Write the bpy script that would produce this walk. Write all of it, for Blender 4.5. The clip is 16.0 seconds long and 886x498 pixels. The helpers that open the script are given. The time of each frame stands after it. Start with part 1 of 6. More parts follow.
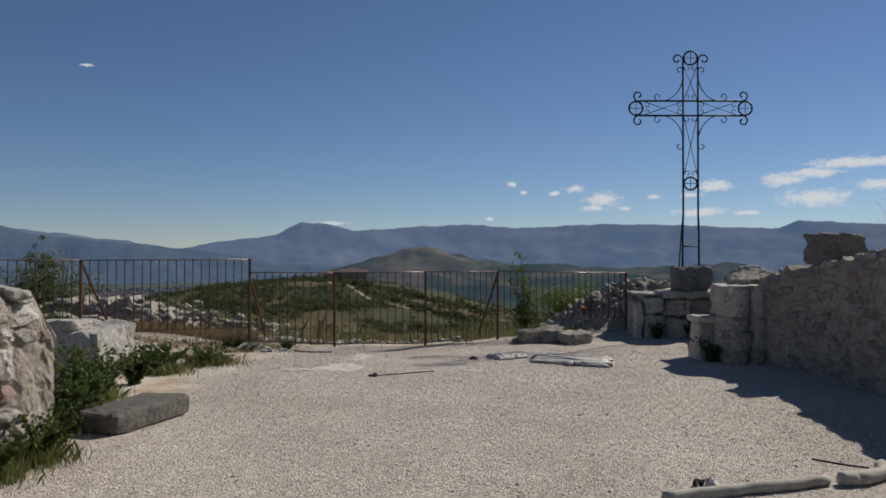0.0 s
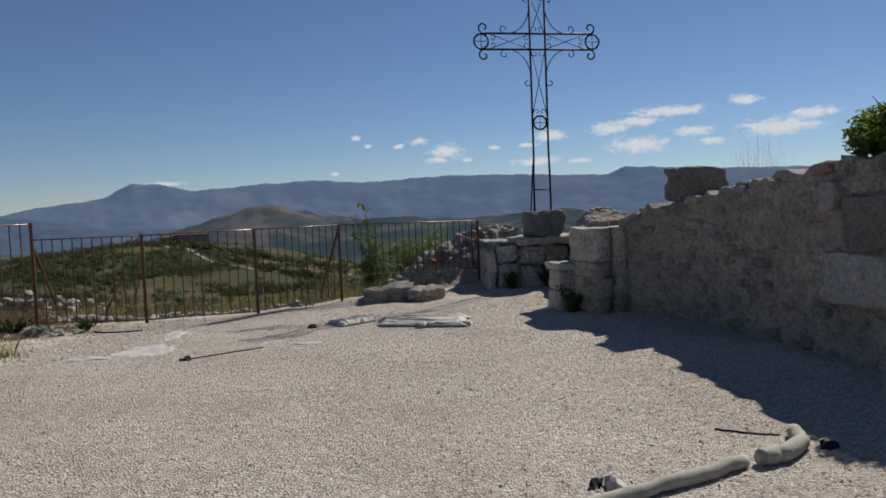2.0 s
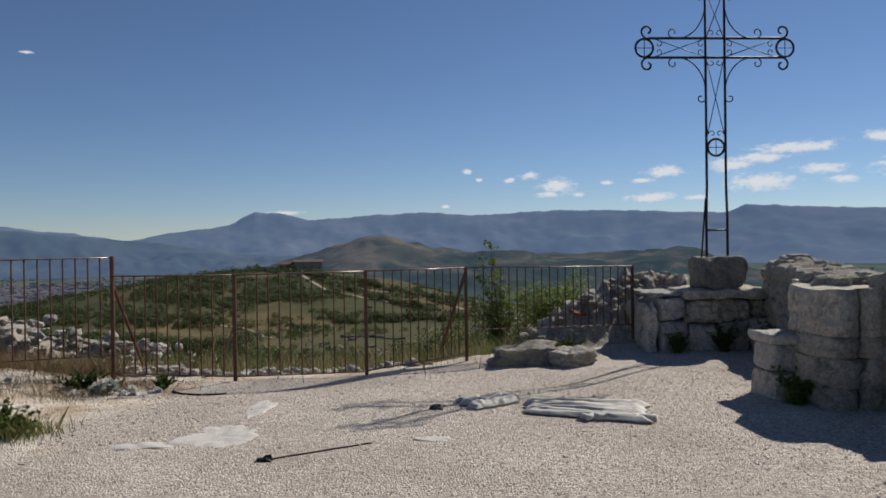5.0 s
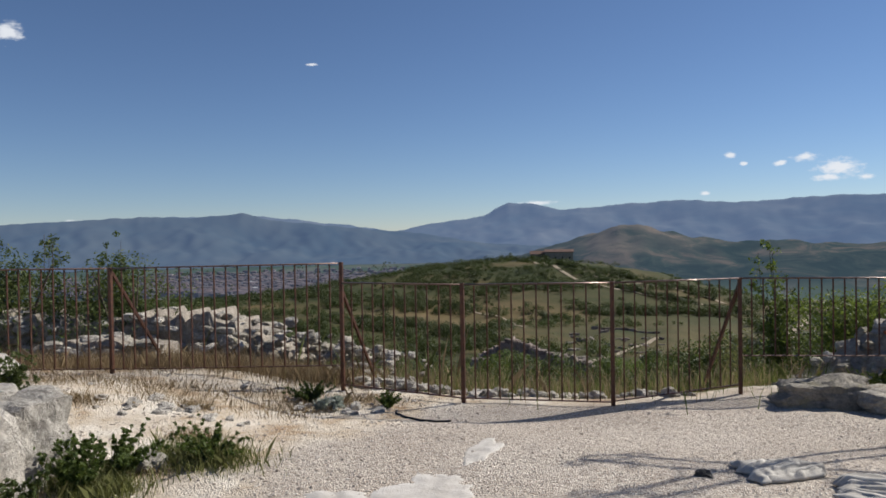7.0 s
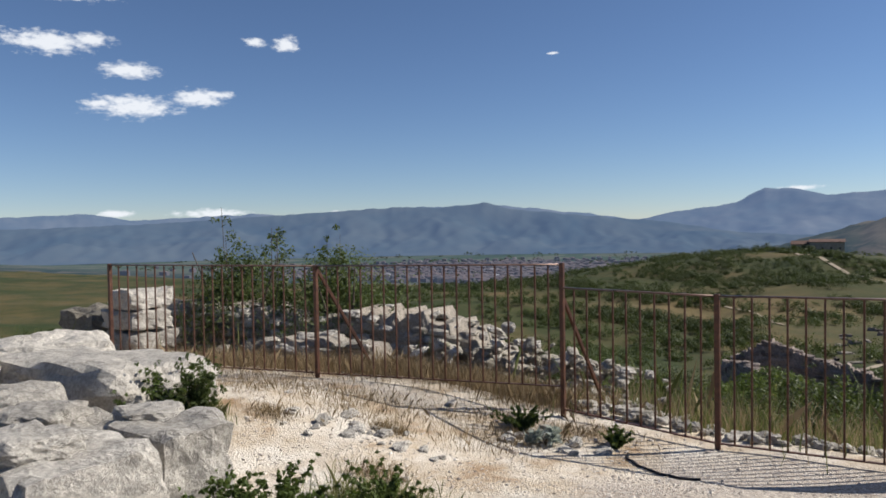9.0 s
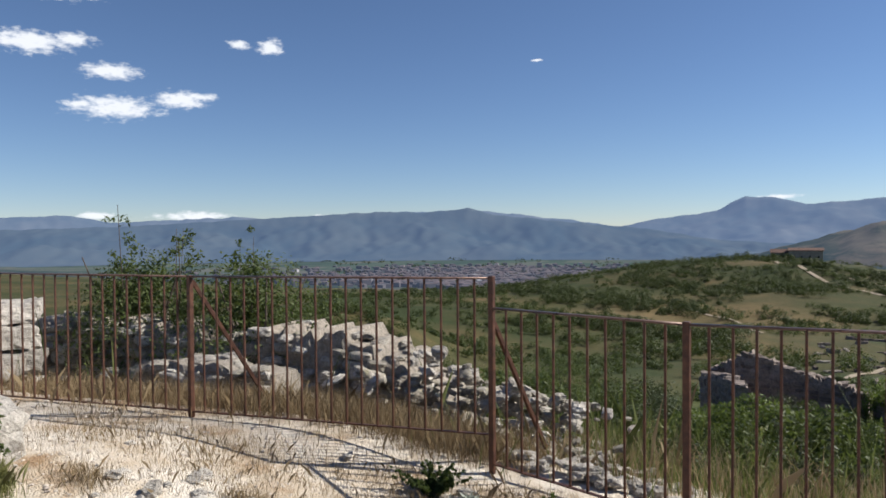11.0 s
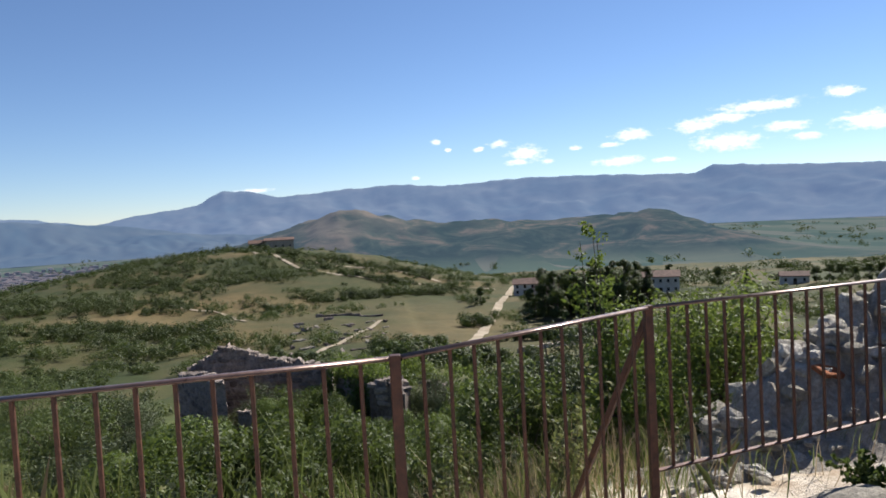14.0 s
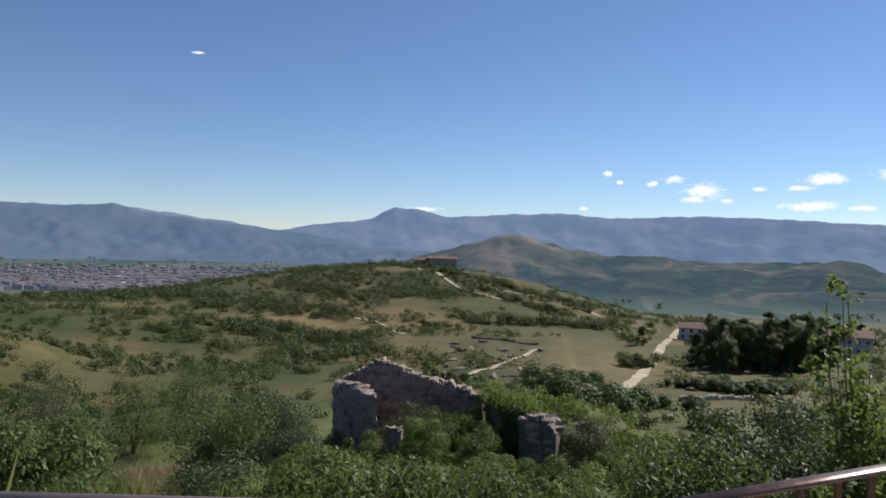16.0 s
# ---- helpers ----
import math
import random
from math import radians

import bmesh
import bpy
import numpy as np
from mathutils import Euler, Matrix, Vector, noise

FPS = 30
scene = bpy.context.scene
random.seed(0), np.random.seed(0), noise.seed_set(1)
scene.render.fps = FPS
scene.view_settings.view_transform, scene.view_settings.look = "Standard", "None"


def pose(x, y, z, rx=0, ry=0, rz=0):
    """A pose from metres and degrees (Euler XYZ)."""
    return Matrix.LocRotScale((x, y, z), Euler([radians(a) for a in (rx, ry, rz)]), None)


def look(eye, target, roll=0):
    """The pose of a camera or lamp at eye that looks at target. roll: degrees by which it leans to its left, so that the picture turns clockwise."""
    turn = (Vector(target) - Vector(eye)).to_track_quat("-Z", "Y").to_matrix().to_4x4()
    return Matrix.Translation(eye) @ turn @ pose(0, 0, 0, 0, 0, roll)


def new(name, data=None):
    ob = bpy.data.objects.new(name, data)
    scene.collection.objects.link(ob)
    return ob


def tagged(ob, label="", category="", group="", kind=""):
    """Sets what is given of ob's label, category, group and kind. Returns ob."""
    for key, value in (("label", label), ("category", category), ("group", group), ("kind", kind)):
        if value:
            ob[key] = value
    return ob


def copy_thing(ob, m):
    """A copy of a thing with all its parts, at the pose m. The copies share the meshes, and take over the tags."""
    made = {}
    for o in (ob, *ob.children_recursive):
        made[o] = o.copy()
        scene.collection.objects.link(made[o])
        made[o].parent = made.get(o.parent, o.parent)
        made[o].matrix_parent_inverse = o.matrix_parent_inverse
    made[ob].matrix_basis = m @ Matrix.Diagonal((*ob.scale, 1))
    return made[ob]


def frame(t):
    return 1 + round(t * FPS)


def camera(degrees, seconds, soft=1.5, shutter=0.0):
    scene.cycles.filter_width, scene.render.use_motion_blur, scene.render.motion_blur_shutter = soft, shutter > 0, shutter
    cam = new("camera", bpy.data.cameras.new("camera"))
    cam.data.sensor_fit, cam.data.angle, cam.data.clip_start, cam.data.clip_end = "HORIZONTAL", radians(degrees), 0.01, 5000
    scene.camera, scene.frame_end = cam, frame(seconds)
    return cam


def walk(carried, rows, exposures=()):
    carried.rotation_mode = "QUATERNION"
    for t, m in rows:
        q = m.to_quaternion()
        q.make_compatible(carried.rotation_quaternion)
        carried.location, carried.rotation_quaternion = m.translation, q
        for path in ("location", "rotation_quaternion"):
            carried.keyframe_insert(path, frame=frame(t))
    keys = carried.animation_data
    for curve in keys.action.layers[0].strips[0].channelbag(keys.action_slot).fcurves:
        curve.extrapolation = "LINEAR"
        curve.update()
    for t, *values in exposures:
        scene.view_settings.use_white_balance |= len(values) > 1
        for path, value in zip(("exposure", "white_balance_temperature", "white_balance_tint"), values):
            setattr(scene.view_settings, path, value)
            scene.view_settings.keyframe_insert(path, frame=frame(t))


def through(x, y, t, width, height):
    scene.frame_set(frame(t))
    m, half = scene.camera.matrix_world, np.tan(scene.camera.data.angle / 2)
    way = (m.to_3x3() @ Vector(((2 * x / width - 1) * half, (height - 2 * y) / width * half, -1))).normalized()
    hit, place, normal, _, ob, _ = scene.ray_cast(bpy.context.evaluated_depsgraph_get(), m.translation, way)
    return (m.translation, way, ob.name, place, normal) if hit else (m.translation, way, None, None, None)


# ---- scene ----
cam = camera(63.0, 16.0, soft=1.7)
PATH = [
    (0, (0.105, -1.07, 1.473), (0.085, 0.93, 1.492), 0.1),
    (0.5, (0.155, -0.81, 1.446), (0.358, 1.18, 1.448), -0.6),
    (1, (0.288, -0.517, 1.445), (0.478, 1.474, 1.445), -1.5),
    (1.5, (0.333, -0.167, 1.423), (0.622, 1.811, 1.355), -1.6),
    (2, (0.3, 0.213, 1.414), (0.693, 2.171, 1.299), -2.3),
    (2.5, (0.413, 0.576, 1.447), (0.713, 2.553, 1.419), -2.8),
    (3, (0.336, 0.944, 1.439), (0.669, 2.916, 1.422), -2.6),
    (3.5, (0.311, 1.275, 1.452), (0.795, 3.215, 1.418), -2.5),
    (4, (0.338, 1.718, 1.45), (0.671, 3.689, 1.524), -0.3),
    (4.5, (0.253, 2.07, 1.458), (0.498, 4.055, 1.45), -1.3),
    (5, (0.186, 2.353, 1.519), (0.286, 4.35, 1.504), -0.8),
    (5.2, (0.15, 2.515, 1.526), (0.087, 4.514, 1.53), -1.1),
    (7.5, (0.175, 3.898, 1.709), (-0.508, 5.777, 1.659), -0.9),
    (8, (0.074, 4.261, 1.712), (-0.801, 6.059, 1.668), -0.8),
    (8.5, (-0.074, 4.54, 1.757), (-1.135, 6.235, 1.711), -0.6),
    (10.8, (-0.576, 6.239, 1.709), (-1.838, 7.789, 1.637), -1.4),
    (11, (-0.581, 6.401, 1.727), (-1.709, 8.052, 1.686), -0.4),
    (11.5, (-0.667, 6.754, 1.753), (-1.325, 8.641, 1.659), -2.4),
    (11.8, (-0.663, 6.889, 1.75), (-1.03, 8.852, 1.631), -3.0),
    (12, (-0.656, 7.013, 1.732), (-0.925, 8.99, 1.6), -2.9),
    (12.5, (-0.521, 7.387, 1.761), (-0.741, 9.374, 1.7), 0.4),
    (13, (-0.486, 7.66, 1.756), (-0.735, 9.643, 1.694), -0.6),
    (13.5, (-0.44, 7.969, 1.751), (-0.513, 9.966, 1.655), -3.0),
    (14, (-0.329, 8.263, 1.709), (-0.156, 10.253, 1.612), -3.1),
    (14.5, (-0.275, 8.625, 1.695), (-0.121, 10.618, 1.619), -1.8),
    (15, (-0.363, 8.936, 1.688), (-0.215, 10.93, 1.632), -2.2),
    (15.5, (-0.439, 9.201, 1.687), (-0.408, 11.2, 1.632), -2.0),
    (16, (-0.472, 9.389, 1.717), (-0.743, 11.371, 1.697), 1.8),
]
walk(cam, [(t, look(eye, target, roll)) for t, eye, target, roll in PATH], [(0, -0.15), (2, -0.1), (5, 0.02), (8.5, 0.4), (11, 0.55), (11.8, 0.85), (12.5, 0.95), (14, 0.85), (16, 0.65)])

# exposure, sky, sun
SUN_HEADING, SUN_EL = 47.0, 38.7
scene.view_settings.exposure = 0.0
sun = new("sun", bpy.data.lights.new("sun", "SUN"))
sun.data.energy, sun.data.angle, sun.data.color = 5.0, radians(0.5), (1.0, 0.95, 0.87)
sd = Vector((math.sin(radians(SUN_HEADING)) * math.cos(radians(SUN_EL)), math.cos(radians(SUN_HEADING)) * math.cos(radians(SUN_EL)), math.sin(radians(SUN_EL))))
sun.matrix_world = look(sd * 60, (0, 0, 0))

world = bpy.data.worlds.new("world")
scene.world = world
world.use_nodes = True
wn, wl = world.node_tree.nodes, world.node_tree.links
wn.clear()


sky = wn.new("ShaderNodeTexSky")
sky.sky_type, sky.sun_disc = "NISHITA", False
sky.sun_elevation, sky.sun_rotation = radians(SUN_EL), radians(SUN_HEADING)
sky.altitude, sky.air_density, sky.dust_density, sky.ozone_density = 1800, 1.0, 0.0, 6.0
wtc = wn.new("ShaderNodeTexCoord")
wsep = wn.new("ShaderNodeSeparateXYZ")
wl.new(wtc.outputs["Generated"], wsep.inputs[0])


def wmath(op, a, b=None):
    n = wn.new("ShaderNodeMath")
    n.operation = op
    for i, v in enumerate((a, b)):
        if v is None:
            continue
        if isinstance(v, (int, float)):
            n.inputs[i].default_value = v
        else:
            wl.new(v, n.inputs[i])
    return n.outputs[0]


w_head = wmath("MULTIPLY", wmath("ARCTAN2", wsep.outputs[0], wsep.outputs[1]), 180 / math.pi)
w_el = wmath("MULTIPLY", wmath("ARCSINE", wsep.outputs[2]), 180 / math.pi)
wcomb = wn.new("ShaderNodeCombineXYZ")
wl.new(w_head, wcomb.inputs[0])
wl.new(w_el, wcomb.inputs[1])
# fair-weather clouds: heading, height above the horizon, half width and half height in degrees
CLOUDS = [(29.0, 6.5, 2.6, 0.42), (24.6, 5.5, 1.5, 0.5), (26.7, 5.9, 1.6, 0.4), (26.7, 4.15, 2.3, 0.55), (30.6, 4.9, 1.5, 0.32), (31.9, 4.1, 0.9, 0.25), (20.0, 5.2, 1.3, 0.42), (18.4, 4.6, 0.8, 0.2),
          (19.0, 3.3, 1.7, 0.34), (22.3, 3.2, 0.8, 0.2), (15.7, 4.5, 0.5, 0.18), (11.9, 4.4, 1.2, 0.55), (11.2, 3.7, 0.9, 0.25), (13.5, 3.65, 0.5, 0.2), (9.8, 5.2, 0.8, 0.26), (8.2, 4.9, 0.4, 0.18), (4.8, 5.6, 0.4, 0.2),
          (5.8, 4.95, 0.25, 0.14), (3.1, 2.9, 0.35, 0.14), (34.2, 6.9, 1.0, 0.35), (36.5, 4.8, 2.4, 0.6), (38.5, 5.6, 1.6, 0.4), (35.0, 5.0, 1.2, 0.25),
          (-58.6, 9.2, 2.7, 0.75), (-60.8, 9.3, 1.3, 0.25), (-58.8, 11.7, 1.8, 0.55), (-54.2, 10.0, 1.7, 0.6), (-52.7, 10.3, 1.0, 0.3), (-64.0, 13.2, 2.6, 0.7), (-61.2, 13.6, 1.2, 0.45), (-64.0, 16.4, 3.2, 0.4),
          (-47.6, 14.1, 0.85, 0.6), (-49.9, 14.2, 0.75, 0.3), (-27.0, 13.3, 0.42, 0.1), (-53.2, 1.45, 2.4, 0.34), (-43.9, 1.35, 0.9, 0.22), (-60.0, 1.5, 1.0, 0.3), (-9.4, 2.55, 1.2, 0.16)]
lobe = None
for ch, ce, cw, cv in CLOUDS:
    s = wn.new("ShaderNodeVectorMath")
    s.operation = "SUBTRACT"
    wl.new(wcomb.outputs[0], s.inputs[0])
    s.inputs[1].default_value = (ch, ce, 0)
    m = wn.new("ShaderNodeVectorMath")
    m.operation = "MULTIPLY"
    wl.new(s.outputs[0], m.inputs[0])
    m.inputs[1].default_value = (1 / cw, 1 / cv, 0)
    ln = wn.new("ShaderNodeVectorMath")
    ln.operation = "LENGTH"
    wl.new(m.outputs[0], ln.inputs[0])
    one = wmath("SUBTRACT", 1.0, ln.outputs["Value"])
    lobe = one if lobe is None else wmath("MAXIMUM", lobe, one)
wmap = wn.new("ShaderNodeVectorMath")
wmap.operation = "MULTIPLY"
wl.new(wcomb.outputs[0], wmap.inputs[0])
wmap.inputs[1].default_value = (1.0, 2.1, 1)
wnoise = wn.new("ShaderNodeTexNoise")
wnoise.inputs["Scale"].default_value, wnoise.inputs["Detail"].default_value, wnoise.inputs["Roughness"].default_value = 1.15, 8, 0.62
wl.new(wmap.outputs[0], wnoise.inputs["Vector"])
cloud = wmath("ADD", lobe, wmath("MULTIPLY", wmath("SUBTRACT", wnoise.outputs["Fac"], 0.5), 2.6))
cr = wn.new("ShaderNodeMapRange")
cr.interpolation_type = "SMOOTHSTEP"
cr.inputs["From Min"].default_value, cr.inputs["From Max"].default_value = -0.34, 0.7
wl.new(cloud, cr.inputs["Value"])
bg = wn.new("ShaderNodeBackground")
bg.inputs["Strength"].default_value = 0.069
wtint = wn.new("ShaderNodeMix")
wtint.data_type, wtint.blend_type = "RGBA", "MULTIPLY"
wtint.inputs[0].default_value, wtint.inputs[7].default_value = 1.0, (1.05, 0.985, 0.985, 1)
wl.new(sky.outputs[0], wtint.inputs[6])
wl.new(wtint.outputs[2], bg.inputs["Color"])
bgc = wn.new("ShaderNodeBackground")
bgc.inputs["Color"].default_value, bgc.inputs["Strength"].default_value = (0.92, 0.95, 1.0, 1), 0.74
wmix = wn.new("ShaderNodeMixShader")
wl.new(wmath("MULTIPLY", cr.outputs[0], 0.92), wmix.inputs[0])
wl.new(bg.outputs[0], wmix.inputs[1])
wl.new(bgc.outputs[0], wmix.inputs[2])
wout = wn.new("ShaderNodeOutputWorld")
wl.new(wmix.outputs[0], wout.inputs["Surface"])

# ---- small builders ----
rng = np.random.default_rng(11)


def mesh_ob(name, verts, faces, material, parent=None, label="", smooth=False):
    me = bpy.data.meshes.new(name)
    me.from_pydata(verts, [], faces)
    me.update()
    if smooth:
        me.polygons.foreach_set("use_smooth", [True] * len(me.polygons))
    me.materials.append(material)
    ob = new(name, me)
    if parent is not None:
        ob.parent = parent
    if label:
        ob["label"] = label
    return ob


def part(name, bm, material, parent, label="", smooth=False):
    me = bpy.data.meshes.new(name)
    bm.to_mesh(me)
    bm.free()
    if smooth:
        me.polygons.foreach_set("use_smooth", [True] * len(me.polygons))
    me.materials.append(material)
    ob = new(name, me)
    ob.parent = parent
    if label:
        ob["label"] = label
    return ob


def share(name, mesh, m, parent):
    """One more piece on a mesh that is already there."""
    ob = new(name, mesh)
    ob.parent = parent
    ob.matrix_local = m
    return ob


def thing(name, label, category, place=(0, 0, 0), group="", kind="", rz=0):
    ob = new(name)
    ob.empty_display_size = 0.1
    ob.matrix_world = pose(*place, 0, 0, rz)
    return tagged(ob, label, category, group, kind)


# ---- materials ----
class Nodes:
    """A node material, made step by step."""

    def __init__(self, name):
        self.mat = bpy.data.materials.new(name)
        self.mat.use_nodes = True
        self.t = self.mat.node_tree
        self.bsdf = self.t.nodes["Principled BSDF"]
        self.out = self.t.nodes["Material Output"]
        self.pos = self.t.nodes.new("ShaderNodeNewGeometry").outputs["Position"]

    def add(self, kind):
        return self.t.nodes.new(kind)

    def link(self, a, b):
        self.t.links.new(a, b)

    def noise(self, scale, detail=5, rough=0.6, vec=None, dist=0.0):
        n = self.add("ShaderNodeTexNoise")
        n.inputs["Scale"].default_value, n.inputs["Detail"].default_value = scale, detail
        n.inputs["Roughness"].default_value, n.inputs["Distortion"].default_value = rough, dist
        self.link(vec or self.pos, n.inputs["Vector"])
        return n.outputs["Fac"]

    def cells(self, scale, feature="F1", out="Color", vec=None, rand=1.0):
        n = self.add("ShaderNodeTexVoronoi")
        n.feature = feature
        n.inputs["Scale"].default_value = scale
        n.inputs["Randomness"].default_value = rand
        self.link(vec or self.pos, n.inputs["Vector"])
        return n.outputs[out]

    def ramp(self, fac, stops):
        n = self.add("ShaderNodeValToRGB")
        els = n.color_ramp.elements
        while len(els) < len(stops):
            els.new(0.5)
        for e, (p, c) in zip(els, stops):
            e.position = p
            e.color = (*c, 1) if not isinstance(c, (int, float)) else (c, c, c, 1)
        self.link(fac, n.inputs[0])
        return n.outputs[0]

    def mix(self, fac, a, b, mode="MIX"):
        n = self.add("ShaderNodeMix")
        n.data_type, n.blend_type = "RGBA", mode
        for sock, v in ((n.inputs[0], fac), (n.inputs[6], a), (n.inputs[7], b)):
            if isinstance(v, (int, float)):
                sock.default_value = v
            elif isinstance(v, tuple):
                sock.default_value = (*v, 1)
            else:
                self.link(v, sock)
        return n.outputs[2]

    def math(self, op, a, b=0.0):
        n = self.add("ShaderNodeMath")
        n.operation = op
        for i, v in enumerate((a, b)):
            if isinstance(v, (int, float)):
                n.inputs[i].default_value = v
            else:
                self.link(v, n.inputs[i])
        return n.outputs[0]

    def attr(self, name):
        n = self.add("ShaderNodeAttribute")
        n.attribute_name = name
        return n.outputs["Fac"]

    def island(self):
        return self.t.nodes.new("ShaderNodeNewGeometry").outputs["Random Per Island"]

    def object_random(self):
        return self.add("ShaderNodeObjectInfo").outputs["Random"]

    def bump(self, height, strength, distance):
        n = self.add("ShaderNodeBump")
        n.inputs["Strength"].default_value, n.inputs["Distance"].default_value = strength, distance
        self.link(height, n.inputs["Height"])
        self.link(n.outputs[0], self.bsdf.inputs["Normal"])

    def done(self, color, rough=0.9, metal=0.0, spec=0.3):
        if isinstance(color, tuple):
            self.bsdf.inputs["Base Color"].default_value = (*color, 1)
        else:
            self.link(color, self.bsdf.inputs["Base Color"])
        if isinstance(rough, (int, float)):
            self.bsdf.inputs["Roughness"].default_value = rough
        else:
            self.link(rough, self.bsdf.inputs["Roughness"])
        self.bsdf.inputs["Metallic"].default_value = metal
        self.bsdf.inputs["Specular IOR Level"].default_value = spec
        return self.mat


def stone_material(name, light, dark, stain=0.5, grain=60, lichen=None, island=False):
    m = Nodes(name)
    big = m.noise(2.3, 6, 0.65)
    c = m.ramp(big, [(0.3, dark), (0.62, light)])
    r = m.island() if island else m.object_random()
    c = m.mix(0.55, c, m.ramp(r, [(0, tuple(v * 0.55 for v in light)), (0.5, light), (1, tuple(min(1, v * 1.18) for v in light))]), "MULTIPLY")
    c = m.mix(0.45, c, m.ramp(r, [(0, dark), (0.6, light), (1, light)]))
    spots = m.ramp(m.noise(9, 8, 0.7), [(0.5, 0.0), (0.68, 1.0)])
    c = m.mix(m.math("MULTIPLY", spots, stain), c, tuple(v * 0.35 for v in dark))
    fine = m.noise(grain, 6, 0.7)
    c = m.mix(0.6, c, m.ramp(m.noise(24, 7, 0.75), [(0.36, 0.35), (0.6, 1.0)]), "MULTIPLY")
    c = m.mix(0.5, c, m.ramp(fine, [(0.3, 0.4), (0.65, 1.0)]), "MULTIPLY")
    if lichen:
        lf = m.ramp(m.noise(5.1, 7, 0.7, dist=0.6), [(0.56, 0.0), (0.66, 1.0)])
        c = m.mix(m.math("MULTIPLY", lf, 0.7), c, lichen)
    m.bump(m.math("ADD", m.math("MULTIPLY", m.noise(14, 8, 0.7), 1.0), m.math("MULTIPLY", fine, 0.4)), 0.9, 0.045)
    return m.done(c, 0.92, spec=0.2)


M_STONE = stone_material("limestone", (0.68, 0.63, 0.55), (0.33, 0.30, 0.25), 0.5, lichen=(0.30, 0.27, 0.16))
M_WHITE = stone_material("pale_limestone", (0.80, 0.755, 0.69), (0.46, 0.425, 0.375), 0.45)
M_DARKSTONE = stone_material("dark_slab", (0.20, 0.195, 0.19), (0.09, 0.09, 0.088), 0.3)
M_PALEMORTAR = stone_material("pale_wall_mortar", (0.78, 0.71, 0.62), (0.47, 0.40, 0.33), 0.45, 30, lichen=(0.36, 0.33, 0.26))
M_MORTAR = stone_material("wall_mortar", (0.78, 0.69, 0.57), (0.36, 0.30, 0.24), 0.6, 26, lichen=(0.15, 0.15, 0.10))
M_PINK = stone_material("pinkish_stone", (0.60, 0.46, 0.40), (0.38, 0.31, 0.27), 0.35)
M_FARWALL = stone_material("grey_rubble", (0.50, 0.42, 0.37), (0.115, 0.092, 0.085), 0.7, 8)
M_SLAB = stone_material("slab_stone", (0.30, 0.275, 0.245), (0.15, 0.14, 0.125), 0.35)
M_DULL = stone_material("weathered_grey_stone", (0.44, 0.40, 0.34), (0.24, 0.22, 0.18), 0.4)
M_RUBBLE = stone_material("rubble_earth", (0.66, 0.60, 0.52), (0.36, 0.31, 0.26), 0.4, 34)
M_MOSSY = stone_material("mossy_limestone", (0.86, 0.79, 0.68), (0.46, 0.40, 0.32), 0.5, 40, lichen=(0.085, 0.085, 0.035))
M_TILE = stone_material("terracotta", (0.55, 0.22, 0.10), (0.36, 0.14, 0.07), 0.3)

m = Nodes("rusty_iron")
rust = m.noise(18, 8, 0.7)
M_RUST = m.done(m.ramp(rust, [(0.3, (0.045, 0.022, 0.016)), (0.55, (0.105, 0.045, 0.028)), (0.75, (0.17, 0.075, 0.04))]), m.ramp(rust, [(0.3, 0.38), (0.7, 0.62)]), 0.35, 0.5)
m.bump(m.noise(90, 4), 0.3, 0.004)
m = Nodes("worn_rail_iron")
rust = m.noise(14, 8, 0.7)
M_RAIL = m.done(m.ramp(rust, [(0.3, (0.11, 0.058, 0.042)), (0.6, (0.20, 0.125, 0.095))]), m.ramp(rust, [(0.3, 0.24), (0.7, 0.40)]), 0.45, 0.6)
m.bump(m.noise(70, 4), 0.15, 0.003)
m = Nodes("painted_iron")
M_IRON = m.done(m.ramp(m.noise(22, 5), [(0.35, (0.012, 0.011, 0.016)), (0.7, (0.03, 0.024, 0.026))]), 0.62, 0.2, 0.3)


def leaf_material(name, a, b, c, through=0.32, glow=0.28):
    m = Nodes(name)
    col = m.ramp(m.island(), [(0.0, a), (0.55, b), (1.0, c)])
    col = m.mix(0.45, col, m.ramp(m.object_random(), [(0, a), (1, c)]))
    big = m.noise(0.9, 3)
    col = m.mix(0.5, col, m.ramp(big, [(0.3, 0.5), (0.7, 1.0)]), "MULTIPLY")
    m.done(col, 0.6, spec=0.25)
    tr = m.add("ShaderNodeBsdfTranslucent")
    m.link(m.mix(glow, col, (0.30, 0.40, 0.07), "MIX"), tr.inputs["Color"])
    mx = m.add("ShaderNodeMixShader")
    mx.inputs[0].default_value = through
    m.link(m.bsdf.outputs[0], mx.inputs[1])
    m.link(tr.outputs[0], mx.inputs[2])
    m.link(mx.outputs[0], m.out.inputs["Surface"])
    return m.mat


M_LEAF = leaf_material("green_leaves", (0.036, 0.056, 0.016), (0.064, 0.09, 0.025), (0.11, 0.132, 0.042))
M_LEAF2 = leaf_material("bright_leaves", (0.038, 0.06, 0.015), (0.065, 0.092, 0.024), (0.105, 0.13, 0.043), 0.3)
M_FRESH = leaf_material("fresh_leaves", (0.05, 0.08, 0.016), (0.08, 0.118, 0.025), (0.12, 0.155, 0.045), 0.33)
M_FEATHER = leaf_material("feathery_leaves", (0.045, 0.066, 0.02), (0.07, 0.096, 0.029), (0.105, 0.13, 0.047), 0.3)
M_IVY = leaf_material("ivy_leaves", (0.075, 0.11, 0.02), (0.12, 0.165, 0.03), (0.17, 0.21, 0.05), 0.4)
